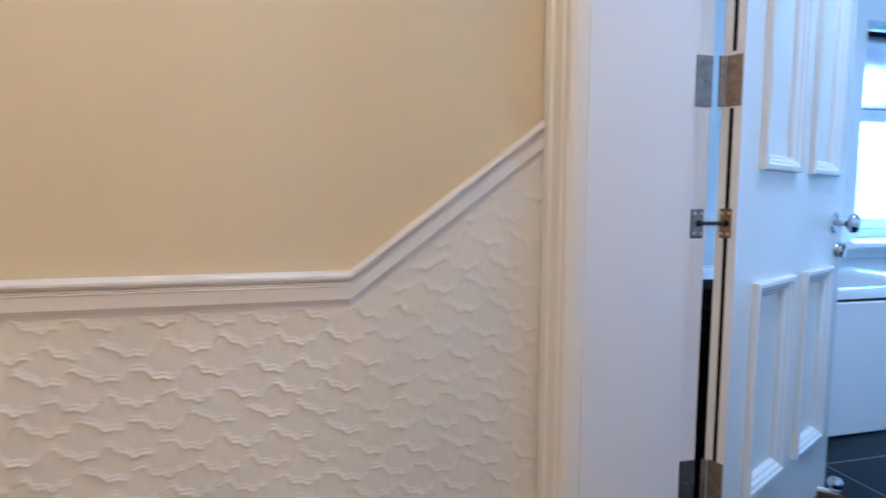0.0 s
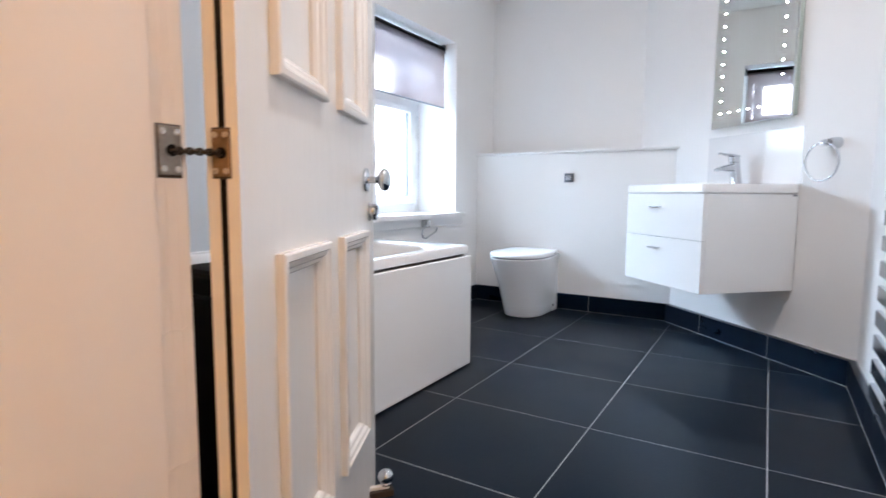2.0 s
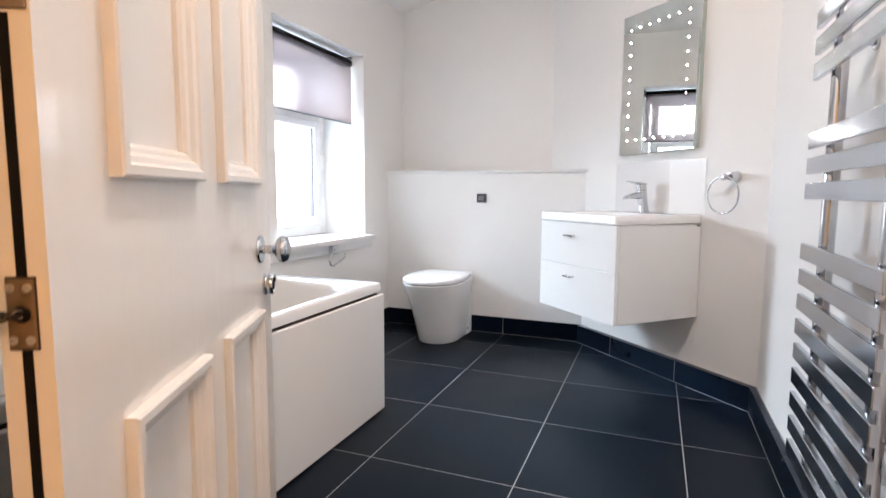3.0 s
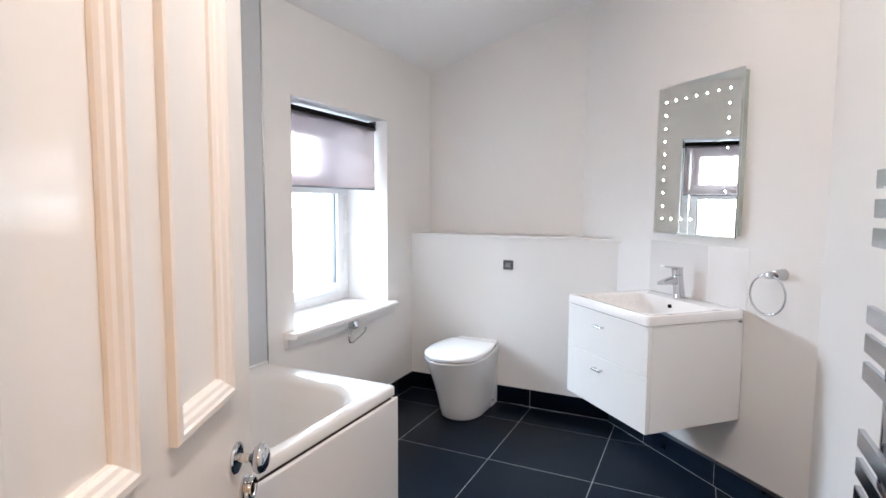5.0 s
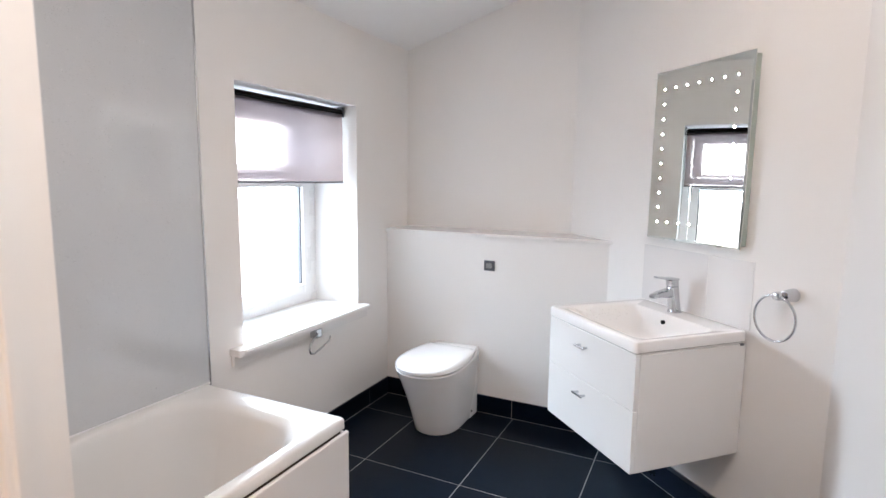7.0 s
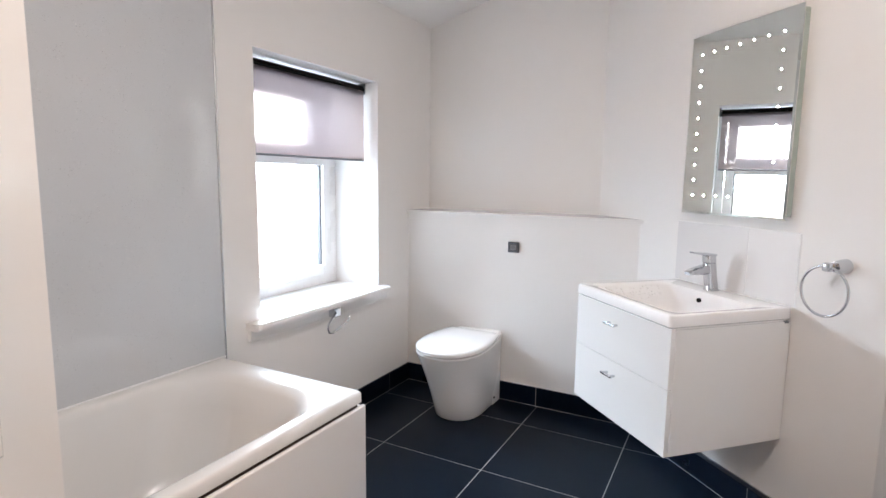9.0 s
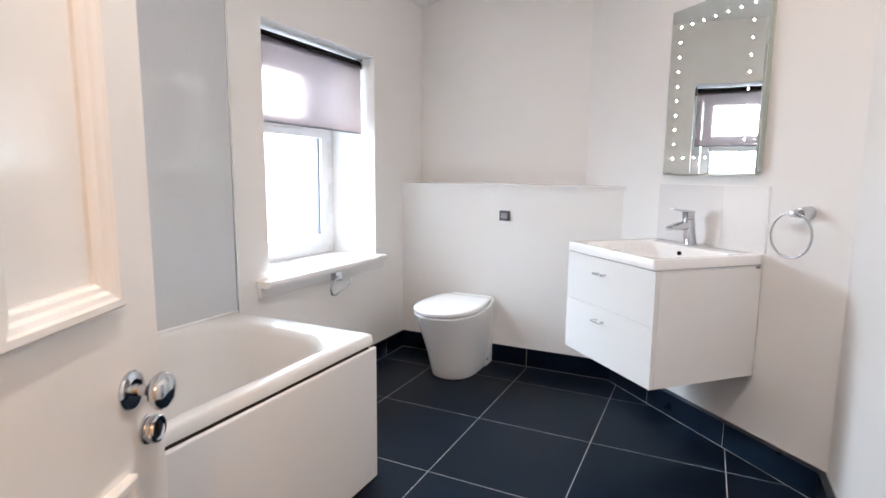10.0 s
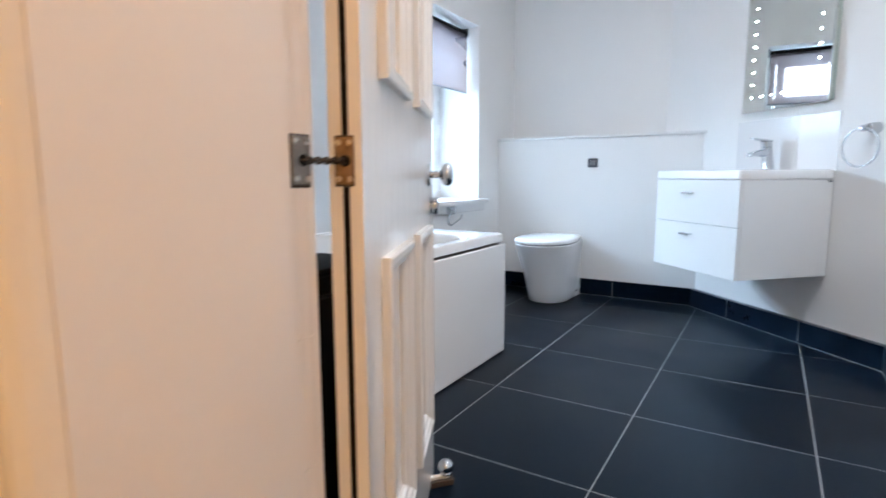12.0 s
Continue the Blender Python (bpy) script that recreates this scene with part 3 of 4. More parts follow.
# doorstop beside the free edge of the door
stop = thing("door_stop", "chrome door stop with a dark wooden wedge on the tiles", "door stop", pose(1.425, 1.168, 0.0, 0, 0, -40))
part("wedge", boxed(-0.030, -0.014, 0.0, 0.032, 0.014, 0.016, r=0.002), WOOD, stop, "dark wooden wedge")
part("arm", boxed(-0.040, -0.006, 0.0162, 0.022, 0.006, 0.026, r=0.002), GLOSS, stop, "white painted arm")
bl = bmesh.new()
lathe(bl, [(0.0005, 0.0262), (0.013, 0.0262), (0.014, 0.030), (0.012, 0.033), (0.018, 0.039), (0.0205, 0.048), (0.018, 0.057), (0.010, 0.064), (0.0005, 0.066)], 24, "Z", (0.014, 0.0, 0))
part("ball", bl, CHROME, stop, "chrome ball end", True)

# bin-shaped black block, added to darken the narrow gap behind the door
bn = thing("bin", "black block added to darken the gap behind the door", "bin", pose(1.175, 1.340, 0.001))
bd = bmesh.new()
loft(bd, [rrect(-w_, w_, -d_, d_, 0.03, z) for z, w_, d_ in ((0.0, 0.085, 0.078), (0.01, 0.09, 0.082), (0.535, 0.105, 0.096), (0.543, 0.108, 0.099))])
part("body", bd, BLACK, bn, "", True)
bl2 = bmesh.new()
loft(bl2, [rrect(-w_, w_, -d_, d_, 0.03, z) for z, w_, d_ in ((0.548, 0.104, 0.095), (0.552, 0.109, 0.100), (0.585, 0.107, 0.098), (0.588, 0.103, 0.094), (0.593, 0.103, 0.094), (0.596, 0.106, 0.097), (0.602, 0.104, 0.095), (0.605, 0.09, 0.08))])
part("lid", bl2, BLACK, bn, "ribbed top of the added black block", True)


# ---- bath ----
bath = thing("bathtub", "white acrylic bathtub with a plain white side panel", "bathtub")
bx0, bx1, by0, by1, bz = X1 + 0.003, 2.478, 1.488, YW + 0.004, 0.539
tub = bmesh.new()
loft(tub, [
    rrect(bx0 + 0.01, bx1 - 0.01, by0 + 0.01, by1, 0.012, bz - 0.040),
    rrect(bx0, bx1, by0, by1, 0.016, bz - 0.036),
    rrect(bx0, bx1, by0, by1, 0.018, bz - 0.008),
    rrect(bx0 + 0.004, bx1 - 0.004, by0 + 0.004, by1 - 0.001, 0.018, bz - 0.002),
    rrect(bx0 + 0.010, bx1 - 0.010, by0 + 0.010, by1 - 0.002, 0.018, bz),
    rrect(bx0 + 0.060, bx1 - 0.085, by0 + 0.044, by1 - 0.040, (0.16, 0.10, 0.10, 0.14), bz - 0.001),
    rrect(bx0 + 0.068, bx1 - 0.096, by0 + 0.051, by1 - 0.047, (0.17, 0.10, 0.10, 0.15), bz - 0.004),
    rrect(bx0 + 0.076, bx1 - 0.110, by0 + 0.056, by1 - 0.052, (0.18, 0.11, 0.11, 0.16), bz - 0.011),
    rrect(bx0 + 0.084, bx1 - 0.126, by0 + 0.060, by1 - 0.056, (0.18, 0.11, 0.11, 0.17), bz - 0.025),
    rrect(bx0 + 0.100, bx1 - 0.156, by0 + 0.066, by1 - 0.062, (0.19, 0.12, 0.12, 0.18), bz - 0.10),
    rrect(bx0 + 0.140, bx1 - 0.225, by0 + 0.084, by1 - 0.080, (0.21, 0.12, 0.12, 0.21), bz - 0.30),
    rrect(bx0 + 0.175, bx1 - 0.330, by0 + 0.130, by1 - 0.105, (0.19, 0.12, 0.12, 0.19), bz - 0.365),
    rrect(bx0 + 0.240, bx1 - 0.430, by0 + 0.180, by1 - 0.160, (0.14, 0.10, 0.10, 0.14), bz - 0.385),
], False, True)
part("tub", tub, ACRYLIC, bath, "", True)
part("side_panel", boxed(bx0, 1.479, 0.004, 2.481, 1.494, 0.493, r=0.006, seg=3), LACQUER, bath, "glossy white side panel")
part("end_panel", boxed(2.462, 1.494, 0.004, 2.476, by1, 0.490, r=0.003), LACQUER, bath, "glossy white end panel")
part("sealant", prism(bmesh.new(), [(bx0, YW + 0.010), (2.489, YW - 0.018), (2.489, YW - 0.0103), (bx0, YW + 0.0177)], 0.534, 0.5425), UPVC, bath, "white silicone sealant bead")
# dark strip added so the gap below the rim reads as shade
part("rim_gap_shade", boxed(bx0 + 0.02, 1.500, 0.440, 2.46, 1.520, 0.494), RIM_AND_SHADE, bath, "dark strip standing for the shade under the bath rim")


# ---- toilet ----
def dshape(xf, half, xb, z, yc, n=20, squash=1.0, back=0.0):
    """A plan like a D: straight back at xb, bowed sides, round front at xf."""
    ln = half * squash * 1.35
    xm, hb = xf + ln, half - back
    bow = [(xb + (xm - xb) * k / 5, hb + back * math.sin(math.pi / 2 * k / 5)) for k in range(5)]
    out = [(x, yc - h, z) for x, h in bow]
    for i in range(n + 1):
        a = -math.pi / 2 - math.pi * i / n
        c, s = math.cos(a), math.sin(a)
        px_ = abs(c) ** 0.86 * (1 if c > 0 else -1)
        out.append((xm + ln * px_, yc + half * (abs(s) ** 0.92) * (1 if s > 0 else -1), z))
    out += [(x, yc + h, z) for x, h in reversed(bow)]
    return out


TY = 1.682
toilet = thing("toilet", "white back-to-wall toilet with its lid closed", "toilet")
pan = bmesh.new()
loft(pan, [dshape(xf, hw, xb, z, TY, back=bk) for z, xf, hw, xb, bk in (
    (0.000, 3.452, 0.124, 3.82, 0.003), (0.006, 3.446, 0.128, 3.82, 0.004), (0.06, 3.428, 0.132, 3.82, 0.008), (0.14, 3.398, 0.139, 3.82, 0.013),
    (0.22, 3.364, 0.150, 3.80, 0.018), (0.30, 3.326, 0.164, 3.82, 0.026), (0.35, 3.300, 0.174, 3.835, 0.036), (0.370, 3.290, 0.178, XB - 0.004, 0.042), (0.3755, 3.295, 0.174, XB - 0.006, 0.040))])
part("pan", pan, CERAMIC, toilet, "", True)
bk_ = bmesh.new()
loft(bk_, [rrect(3.735 - 0.02 * (z / 0.39) ** 2, XB - 0.002, TY - 0.129, TY + 0.129, (0.004, 0.012, 0.012, 0.004), z, 4) for z in (0.0, 0.06, 0.14, 0.22, 0.30, 0.372)]
     + [rrect(3.766, XB - 0.002, TY - 0.129, TY + 0.129, 0.008, z, 4) for z in (0.374, 0.390)] + [rrect(3.770, XB - 0.004, TY - 0.127, TY + 0.127, 0.008, 0.394, 4)])
part("back_block", bk_, CERAMIC, toilet, "upright block against the boxing", True)
# white seat coloured grey, the shade under the lid put into the colour
seat = bmesh.new()
loft(seat, [dshape(xf, hw, 3.750, z, TY, back=0.03) for z, xf, hw in ((0.373, 3.314, 0.156), (0.380, 3.313, 0.157), (0.387, 3.314, 0.156))])
part("seat", seat, GASKET_AND_SHADE, toilet, "thin seat ring, grey to stand for shade under the lid", True)
lid = bmesh.new()
loft(lid, [dshape(xf, hw, xb, z, TY, back=0.030) for z, xf, hw, xb in ((0.3825, 3.292, 0.174, 3.752), (0.3840, 3.287, 0.178, 3.756), (0.398, 3.286, 0.179, 3.757), (0.4035, 3.290, 0.1755, 3.755), (0.4075, 3.300, 0.167, 3.750), (0.4105, 3.325, 0.148, 3.738), (0.412, 3.40, 0.10, 3.69))])
part("lid", lid, CERAMIC, toilet, "", True)
for dy in (-0.08, 0.08):
    hb = bmesh.new()
    lathe(hb, [(0.0005, -0.018), (0.009, -0.018), (0.009, 0.018), (0.0005, 0.018)], 14, "Y", (3.7625, TY + dy, 0.388))
    part("lid_hinge", hb, CHROME, toilet, "", True)
cap = bmesh.new()
lathe(cap, [(0.0005, 0.0), (0.007, 0.0), (0.006, -0.004), (0.0005, -0.005)], 12, "Y", (3.752, TY - 0.1305, 0.040))
part("fixing_cap", cap, CHROME, toilet)

fl = thing("flush_button", "square chrome dual flush button on the boxing", "flush button")
part("plate", boxed(XB - 0.009, 1.463, 0.842, XB - 0.0005, 1.527, 0.900, r=0.002), DARK_CHROME, fl, "dark chrome square plate")
part("button", boxed(XB - 0.013, 1.478, 0.857, XB - 0.0085, 1.512, 0.886, r=0.0015), CHROME, fl)

# ---- toilet roll holder under the sill ----
tp = thing("toilet_roll_holder", "empty chrome toilet roll holder under the window sill", "toilet roll holder")
part("bracket", boxed(3.092, YW - 0.056, 0.560, 3.142, YW - 0.001, 0.606, r=0.006), CHROME, tp)
ar = bmesh.new()
arc = [(3.122, YW - 0.040, 0.586), (3.090, YW - 0.062, 0.582), (3.052, YW - 0.072, 0.570), (3.026, YW - 0.074, 0.550), (3.018, YW - 0.074, 0.526), (3.028, YW - 0.074, 0.507), (3.055, YW - 0.074, 0.499), (3.110, YW - 0.074, 0.514), (3.172, YW - 0.074, 0.534), (3.184, YW - 0.074, 0.556)]
tube(ar, arc, 0.0048, 10)
part("arm", ar, CHROME, tp, "", True)


# ---- vanity, in the frame of the diagonal wall: x along it, y out of it ----
CORNER = pose(3.05, 0.05, 0.0, 0, 0, 45)
vx0, vx1, vy = 0.290, 0.852, 0.499
van = thing("vanity_unit", "white wall-hung vanity cabinet with two drawers", "vanity unit", CORNER)
cb = bmesh.new()
box(cb, vx0 + 0.002, 0.004, 0.337, vx0 + 0.020, vy - 0.026, 0.763, r=0.001)
box(cb, vx1 - 0.020, 0.004, 0.337, vx1 - 0.002, vy - 0.026, 0.763, r=0.001)
box(cb, vx0 + 0.020, 0.004, 0.337, vx1 - 0.020, vy - 0.026, 0.355)
box(cb, vx0 + 0.020, 0.004, 0.355, vx1 - 0.020, 0.020, 0.757)
part("carcass", cb, LACQUER, van)
tr_ = bmesh.new()
box(tr_, vx0 + 0.008, 0.02, 0.750, vx0 + 0.020, vy - 0.032, 0.768)
box(tr_, vx1 - 0.020, 0.02, 0.750, vx1 - 0.008, vy - 0.032, 0.768)
box(tr_, vx0 + 0.020, vy - 0.044, 0.750, vx1 - 0.020, vy - 0.032, 0.768)
part("top_rail", tr_, LACQUER, van, "recessed shadow gap")
part("wall_bracket", boxed(vx0 - 0.001, 0.016, 0.758, vx0 + 0.010, 0.032, 0.7645), GASKET_AND_SHADE, van)
for z0, z1 in ((0.337, 0.5642), (0.5658, 0.767)):
    dr = part("drawer", boxed(vx0 + 0.002, vy - 0.025, z0, vx1 - 0.002, vy - 0.006, z1, r=0.002), LACQUER, van, "plain white drawer front")
    zc, xc = z1 - (0.052 if z1 < 0.6 else 0.061), 0.598
    hd = bmesh.new()
    box(hd, xc - 0.034, vy + 0.012, zc - 0.004, xc + 0.034, vy + 0.020, zc + 0.004, r=0.002)
    for dx in (-0.022, 0.022):
        box(hd, xc + dx - 0.004, vy - 0.006, zc - 0.004, xc + dx + 0.004, vy + 0.013, zc + 0.004, r=0.001)
    part("handle", hd, CHROME, dr, "chrome bar handle")

bas = thing("washbasin", "white ceramic washbasin on the vanity cabinet", "washbasin", CORNER)
bb = bmesh.new()
TZ = 0.812
loft(bb, [
    rrect(vx0 + 0.012, vx1 - 0.012, 0.004, vy - 0.012, 0.012, TZ - 0.046),
    rrect(vx0, vx1, 0.003, vy, 0.014, TZ - 0.038),
    rrect(vx0, vx1, 0.003, vy, 0.016, TZ - 0.007),
    rrect(vx0 + 0.003, vx1 - 0.003, 0.006, vy - 0.003, 0.016, TZ - 0.0015),
    rrect(vx0 + 0.009, vx1 - 0.009, 0.012, vy - 0.009, 0.016, TZ),
    rrect(vx0 + 0.040, vx1 - 0.040, 0.100, vy - 0.046, 0.045, TZ - 0.004),
    rrect(vx0 + 0.048, vx1 - 0.048, 0.107, vy - 0.054, 0.045, TZ - 0.012),
    rrect(vx0 + 0.085, vx1 - 0.105, 0.120, vy - 0.085, 0.05, TZ - 0.055),
    rrect(vx0 + 0.140, vx1 - 0.140, 0.160, vy - 0.150, 0.05, TZ - 0.090),
    rrect(vx0 + 0.220, vx1 - 0.220, 0.200, vy - 0.220, 0.03, TZ - 0.100),
], False, True)
part("basin", bb, GLAZE, bas, "", True)
# no opening is cut: a black disc gives the hole its shade
ov = bmesh.new()
lathe(ov, [(0.0004, 0.134), (0.0085, 0.134), (0.0085, 0.1425), (0.0004, 0.1425)], 18, "Y", ((vx0 + vx1) / 2, 0, TZ - 0.030))
part("overflow", ov, BLACK, bas, "black disc standing for the shaded overflow hole")
dn = bmesh.new()
lathe(dn, [(0.0005, 0.0), (0.022, 0.0), (0.021, 0.003), (0.0005, 0.004)], 20, "Z", ((vx0 + vx1) / 2, 0.245, TZ - 0.100))
part("waste", dn, CHROME, bas, "", True)

rng_w = random.Random(11)
wet = bmesh.new()
for k in range(70):
    u, v = rng_w.random(), rng_w.uniform(0.13, vy - 0.10)
    x_, z_ = vx1 - 0.049 - 0.056 * u, TZ - 0.012 - 0.043 * u
    r_ = rng_w.uniform(0.0016, 0.0042)
    lp = [[(x_ + r_ * c * math.cos(2 * math.pi * q / 8) - 0.4 * r_ * h, v + r_ * 1.3 * c * math.sin(2 * math.pi * q / 8), z_ + 0.77 * r_ * c * math.cos(2 * math.pi * q / 8) + r_ * h) for q in range(8)] for c, h in ((1.0, -0.1), (0.85, 0.25), (0.45, 0.42), (0.05, 0.46))]
    loft(wet, lp)
drops = obj("water_droplets", wet, GLAZE, None, "", True)
drops.matrix_basis = CORNER
tagged(drops, "small clear water drops left in the washbasin", "water drops", kind="stuff")

tap = thing("basin_tap", "chrome single-lever mixer tap on the washbasin", "tap", CORNER)
tx, ty = 0.600, 0.056
tb_ = bmesh.new()
loft(tb_, [rrect(tx - hw, tx + hw, ty + oy - hd, ty + oy + hd, min(hw, hd) * 0.7, z, 5) for z, hw, hd, oy in ((TZ, 0.0235, 0.0255, 0.0), (TZ + 0.005, 0.0235, 0.0255, 0.0), (TZ + 0.007, 0.0215, 0.0235, 0.001), (TZ + 0.05, 0.0205, 0.022, 0.009), (TZ + 0.108, 0.020, 0.0225, 0.018), (TZ + 0.110, 0.0185, 0.021, 0.018), (TZ + 0.112, 0.0205, 0.023, 0.019), (TZ + 0.136, 0.020, 0.023, 0.022), (TZ + 0.141, 0.017, 0.019, 0.022))])
part("body", tb_, CHROME, tap, "", True)
sp = bmesh.new()
loft(sp, [[(tx + dx * hw, y, z + dz * hh) for dx, dz in ((-1, -0.7), (-0.7, -1), (0.7, -1), (1, -0.7), (1, 0.7), (0.7, 1), (-0.7, 1), (-1, 0.7))] for y, z, hw, hh in ((ty + 0.014, TZ + 0.086, 0.0185, 0.020), (ty + 0.050, TZ + 0.083, 0.018, 0.017), (ty + 0.092, TZ + 0.078, 0.0175, 0.012), (ty + 0.116, TZ + 0.073, 0.017, 0.009), (ty + 0.121, TZ + 0.071, 0.014, 0.005))])
part("spout", sp, CHROME, tap, "", True)
lv = bmesh.new()
loft(lv, [[(tx + dx * hw, y, z + dz * hh) for dx, dz in ((-1, -0.6), (-0.7, -1), (0.7, -1), (1, -0.6), (1, 0.6), (0.7, 1), (-0.7, 1), (-1, 0.6))] for y, z, hw, hh in ((ty + 0.002, TZ + 0.141, 0.020, 0.004), (ty + 0.030, TZ + 0.143, 0.020, 0.006), (ty + 0.065, TZ + 0.146, 0.015, 0.005), (ty + 0.106, TZ + 0.152, 0.011, 0.0035))])
part("lever", lv, CHROME, tap, "", True)

spl = thing("splashback", "two glossy white splashback tiles behind the basin", "splashback", CORNER)
part("tile", boxed(0.290, -0.010, TZ + 0.001, 0.4945, 0.0015, 1.065, r=0.002), PLAIN_TILE, spl)
part("edge_trim", boxed(0.2845, -0.010, TZ + 0.001, 0.2895, 0.003, 1.066, r=0.001), UPVC, spl, "white tile edge trim")
part("tile", boxed(0.4965, -0.010, TZ + 0.001, 0.870, 0.0015, 1.065, r=0.002), PLAIN_TILE, spl)

mir = thing("mirror", "rectangular wall mirror with a border of lit dots", "mirror", CORNER @ pose(0, 0, 1.45, 0.22) @ pose(0, 0, -1.45))
mx0, mx1, mz0, mz1, my = 0.324, 0.818, 1.105, 1.812, 0.036
mb = bmesh.new()
q = 0.008
loft(mb, [[(x, y, z) for x, z in ((mx0 + i, mz0 + i), (mx1 - i, mz0 + i), (mx1 - i, mz1 - i), (mx0 + i, mz1 - i))] for y, i in ((my - 0.006, 0.0), (my - 0.003, 0.0), (my, q))], True, True)
part("glass", mb, MIRROR, mir, "bevelled mirror glass")
part("backing", boxed(mx0 + 0.005, 0.001, mz0 + 0.012, mx1 - 0.005, my - 0.0062, mz1 - 0.012, r=0.002), MIRROR_EDGE, mir, "pale backing box")
ld = bmesh.new()
lathe(ld, [(0.0003, my + 0.0002), (0.0029, my + 0.0002), (0.0025, my + 0.0010), (0.0003, my + 0.0012)], 12, "Y")
part("touch_switch", boxed(mx1 - 0.004, 0.012, 1.525, mx1 + 0.0015, 0.026, 1.575, r=0.001), BLACK, mir, "small dark switch")
led0 = part("led", ld, LED, mir, "white light dot", False, pose(0.389, 0, 1.179))
spots = [(0.389 + 0.0615 * i, z) for i in range(7) for z in (1.179, 1.737)] + [(x, 1.179 + 0.062 * j) for j in range(1, 9) for x in (0.389, 0.758)]
for x, z in spots[1:]:
    o = new("led", led0.data)
    o.parent = mir
    o.matrix_basis = pose(x, 0, z)
    o["label"] = "white light dot"

tr = thing("towel_ring", "round chrome towel ring on the diagonal wall", "towel ring", CORNER)
rb2 = bmesh.new()
lathe(rb2, [(0.0005, -0.004), (0.0235, -0.004), (0.0235, 0.003), (0.0215, 0.020), (0.0185, 0.040), (0.0165, 0.046), (0.0005, 0.047)], 28, "Y", (0.130, 0, 0.978))
box(rb2, 0.127, 0.044, 0.963, 0.155, 0.070, 0.990, r=0.005)
part("bracket", rb2, CHROME, tr, "", True)
rg = bmesh.new()
tube(rg, [(0.146 + 0.076 * math.sin(2 * math.pi * i / 48), 0.060, 0.900 + 0.078 * math.cos(2 * math.pi * i / 48)) for i in range(48)], 0.0042, 10, True)
part("ring", rg, CHROME, tr, "", True)


# ---- towel radiator ----
rad = thing("towel_radiator", "tall chrome towel radiator with flat horizontal bars", "towel radiator")
rx0, rx1, ry = 1.545, 2.053, 0.125
tops = [1.318, 1.260, 1.203, 1.046, 0.988, 0.930] + [0.788 - 0.0608 * k for k in range(9)]
bar0 = None
for k, z in enumerate(tops):
    if bar0 is None:
        bar0 = part("bar", boxed(rx0, -0.006, -0.038, rx1, 0.006, 0.0, r=0.002), SATIN, rad, "", False, pose(0, ry, z))
    else:
        o = new("bar", bar0.data)
        o.parent = rad
        o.matrix_basis = pose(0, ry, z)
for x in (1.625, 1.976):
    u = bmesh.new()
    lathe(u, [(0.0005, 0.288), (0.013, 0.288), (0.0155, 0.295), (0.0155, 1.318), (0.013, 1.325), (0.0005, 1.325)], 20, "Z", (x, 0.098, 0))
    part("upright", u, CHROME, rad, "", True)
    for z in (0.42, 1.225):
        br = bmesh.new()
        lathe(br, [(0.0005, YR + 0.0005), (0.017, YR + 0.0005), (0.017, YR + 0.006), (0.007, YR + 0.008), (0.007, 0.098), (0.0005, 0.098)], 16, "Y", (x, 0, z))
        part("wall_bracket", br, CHROME, rad, "", True)
    vv = bmesh.new()
    lathe(vv, [(0.0005, 0.213), (0.011, 0.213), (0.013, 0.228), (0.013, 0.248), (0.010, 0.253), (0.010, 0.289), (0.0005, 0.289)], 16, "Z", (x, 0.098, 0))
    lathe(vv, [(0.0005, YR + 0.002), (0.016, YR + 0.002), (0.016, YR + 0.008), (0.008, YR + 0.010), (0.008, 0.098), (0.0005, 0.098)], 16, "Y", (x, 0, 0.228))
    lathe(vv, [(0.0005, x + 0.008), (0.011, x + 0.008), (0.0125, x + 0.095), (0.010, x + 0.104), (0.0005, x + 0.105)], 16, "X", (0, 0.098, 0.228))
    part("valve", vv, CHROME, rad, "chrome corner valve", True)

# ---- lamps ----
cl = thing("ceiling_lamp", "lit globe lamp on the landing ceiling", "lamp", pose(-0.45, -0.45, 2.5))
lathe_bm = bmesh.new()
lathe(lathe_bm, [(0.0005, 0.0), (0.05, 0.0), (0.05, -0.02), (0.012, -0.03), (0.012, -0.12), (0.0005, -0.12)], 20)
part("rose", lathe_bm, CHROME, cl, "", True)
# a bezel for each entry, the added fill lamp included
for sx_, sy_, power, tone in SPOT_AND_FILL:
    dl = thing("downlight", "unseen round chrome downlight, the second one added as fill", "downlight", pose(sx_, sy_, 2.45), group="bathroom downlights")
    dlb = bmesh.new()
    lathe(dlb, [(0.050, 0.0), (0.058, -0.001), (0.058, -0.006), (0.050, -0.008), (0.047, -0.004), (0.047, 0.0)], 28)
    part("bezel", dlb, CHROME, dl, "", True)


# ---- tiles of floor and skirting ----
ROOM = [(X1, YR), (3.035, YR), (XB, 0.85), (XB, YW), (X1, YW)]


def clip(poly, a, b):
    """The part of a polygon to the left of the line from a to b."""
    out = []
    side = lambda p: (b[0] - a[0]) * (p[1] - a[1]) - (b[1] - a[1]) * (p[0] - a[0])
    for i, p in enumerate(poly):
        q = poly[(i + 1) % len(poly)]
        sp_, sq = side(p), side(q)
        if sp_ >= 0:
            out.append(p)
        if sp_ * sq < 0:
            t = sp_ / (sp_ - sq)
            out.append((p[0] + t * (q[0] - p[0]), p[1] + t * (q[1] - p[1])))
    return out


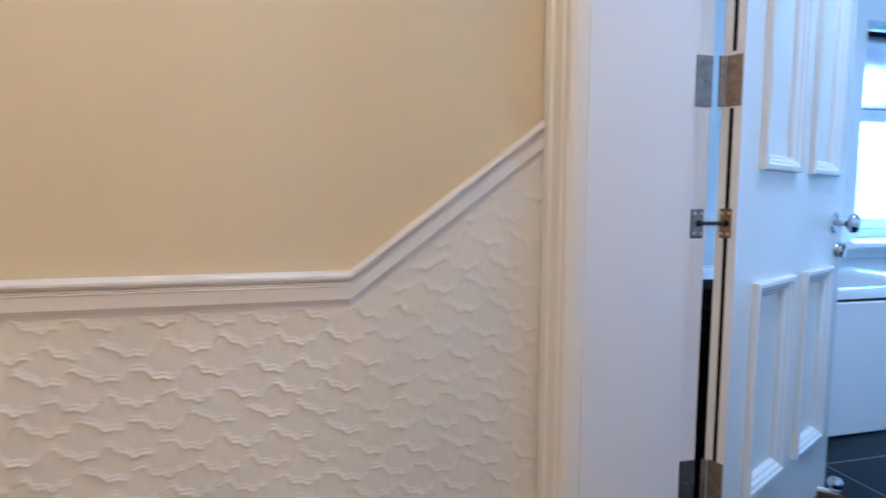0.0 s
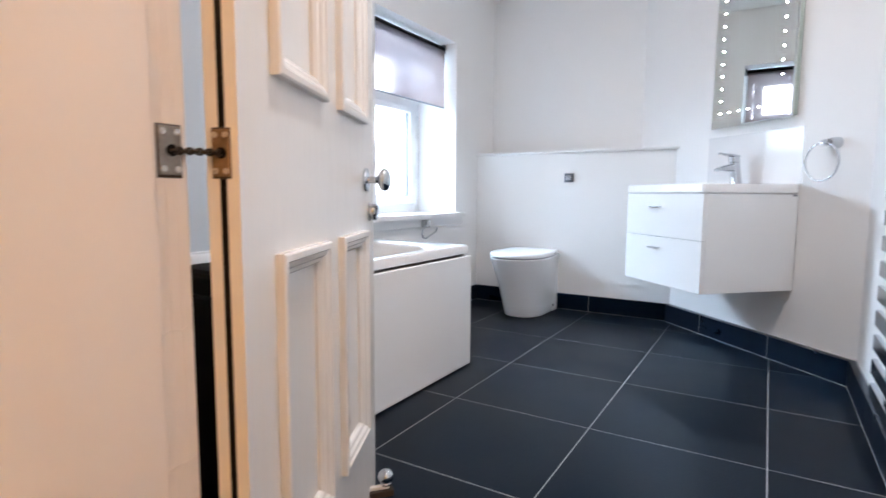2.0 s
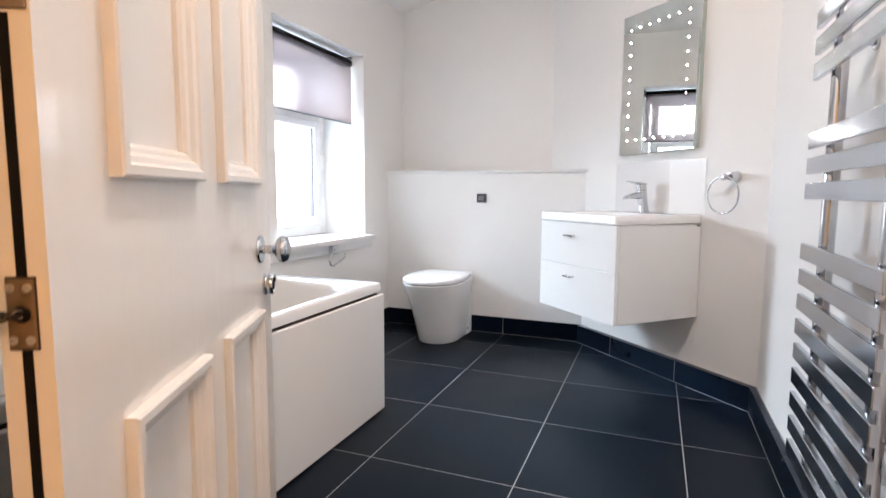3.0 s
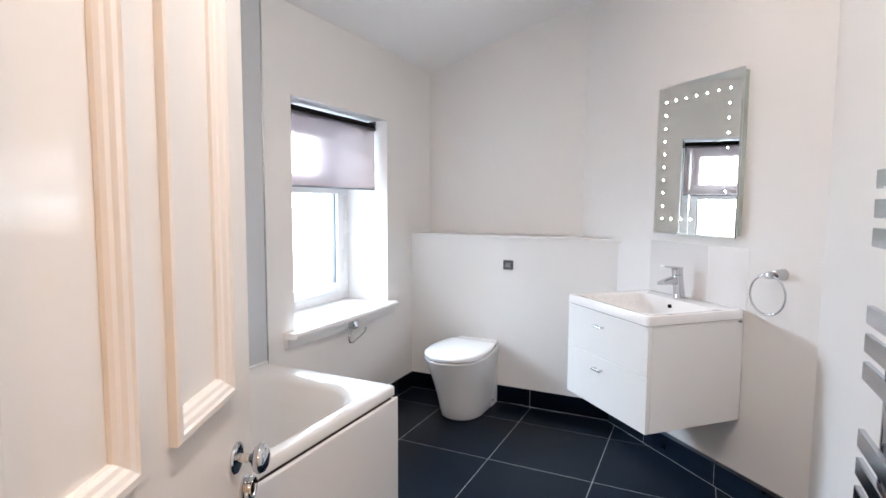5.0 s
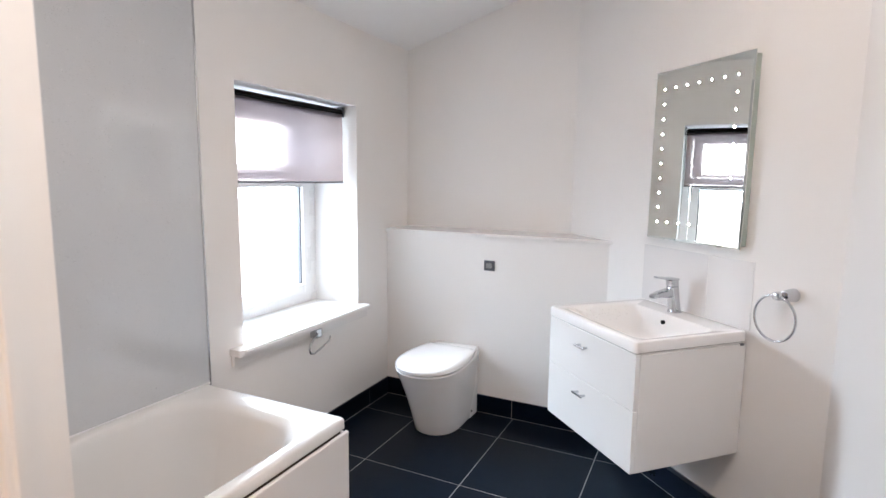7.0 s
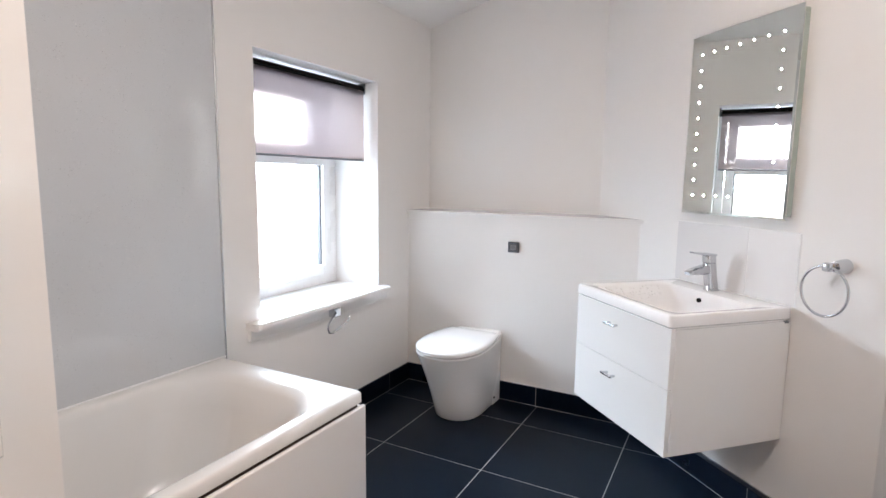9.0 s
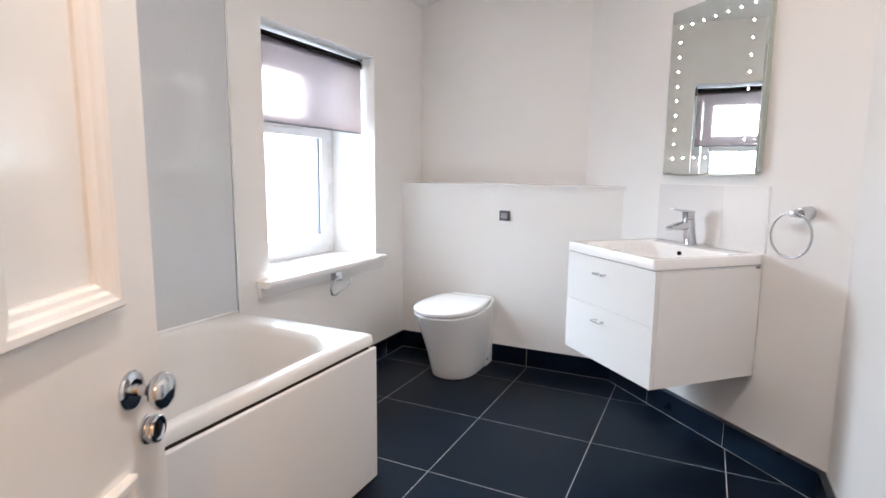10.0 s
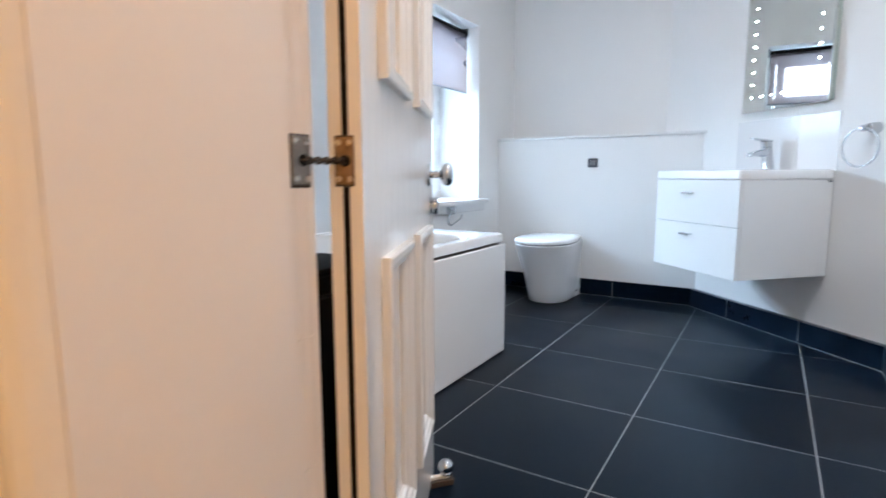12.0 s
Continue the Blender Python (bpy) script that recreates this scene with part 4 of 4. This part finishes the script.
floor = structure(obj("floor", prism(bmesh.new(), ROOM, -0.08, -0.0006), GROUT), "large dark slate floor tiles with pale grout", "floor")
G, PX, PY = 0.0018, 2.594, 0.831
for i in range(-4, 4):
    for j in range(-2, 3):
        xa, ya = PX + 0.5 * i, PY + 0.5 * j
        poly = [(xa + G, ya + G), (xa + 0.5 - G, ya + G), (xa + 0.5 - G, ya + 0.5 - G), (xa + G, ya + 0.5 - G)]
        for k in range(5):
            poly = clip(poly, ROOM[k], ROOM[(k + 1) % 5]) if poly else poly
        if len(poly) < 3:
            continue
        area = abs(sum(poly[k][0] * poly[(k + 1) % len(poly)][1] - poly[(k + 1) % len(poly)][0] * poly[k][1] for k in range(len(poly)))) / 2
        if area < 4e-4:
            continue
        tl = bmesh.new()
        cxm, cym = sum(p[0] for p in poly) / len(poly), sum(p[1] for p in poly) / len(poly)
        ins = [(p[0] + (cxm - p[0]) * 0.004, p[1] + (cym - p[1]) * 0.004) for p in poly]
        loft(tl, [[(x, y, -0.0005) for x, y in poly], [(x, y, -0.0002) for x, y in poly], [(x, y, 0.0) for x, y in ins]])
        part("tile", tl, SLATE, floor)

skirt = thing("baseboard", "dark slate skirting tiles with pale joints", "skirting", kind="structure")
SH, ST = 0.106, 0.011


def skirting(a, b, cuts, ST=ST):
    """Tiles along the foot of a wall from a to b, the room on the left."""
    d = Vector((b[0] - a[0], b[1] - a[1], 0))
    ln = d.length
    m = Matrix.Translation((a[0], a[1], 0)) @ pose(0, 0, 0, 0, 0, math.degrees(math.atan2(d.y, d.x)))
    cuts = [0.0] + [c for c in cuts if 0 < c < ln] + [ln]
    for c0_, c1_ in zip(cuts, cuts[1:]):
        part("tile", boxed(c0_ + 0.0010, 0.0005, 0.0024, c1_ - 0.0010, ST, SH, r=0.0010, seg=1), SKIRT, skirt, "", False, m)
    gr = bmesh.new()
    box(gr, 0.002, 0.0004, 0.0008, ln - 0.002, ST - 0.0008, SH - 0.002)
    box(gr, 0.002, ST - 0.0006, 0.0008, ln - 0.002, ST + 0.0005, 0.0020)
    box(gr, 0.002, 0.0003, SH + 0.0002, ln - 0.002, 0.0048, SH + 0.0016)
    part("grout", gr, GROUT, skirt, "pale grout", False, m)


skirting((1.0, YR), (3.035 + 0.004, YR), [0.095 + 0.5 * k for k in range(5)], 0.028)
skirting((3.035 + 0.004, YR + 0.004), (XB, 0.85), [0.02 + 0.375, 0.02 + 0.83], 0.032)
skirting((XB, 0.85), (XB, YW), [0.49, 0.99])
skirting((XB, YW), (2.49, YW), [0.22, 0.72])
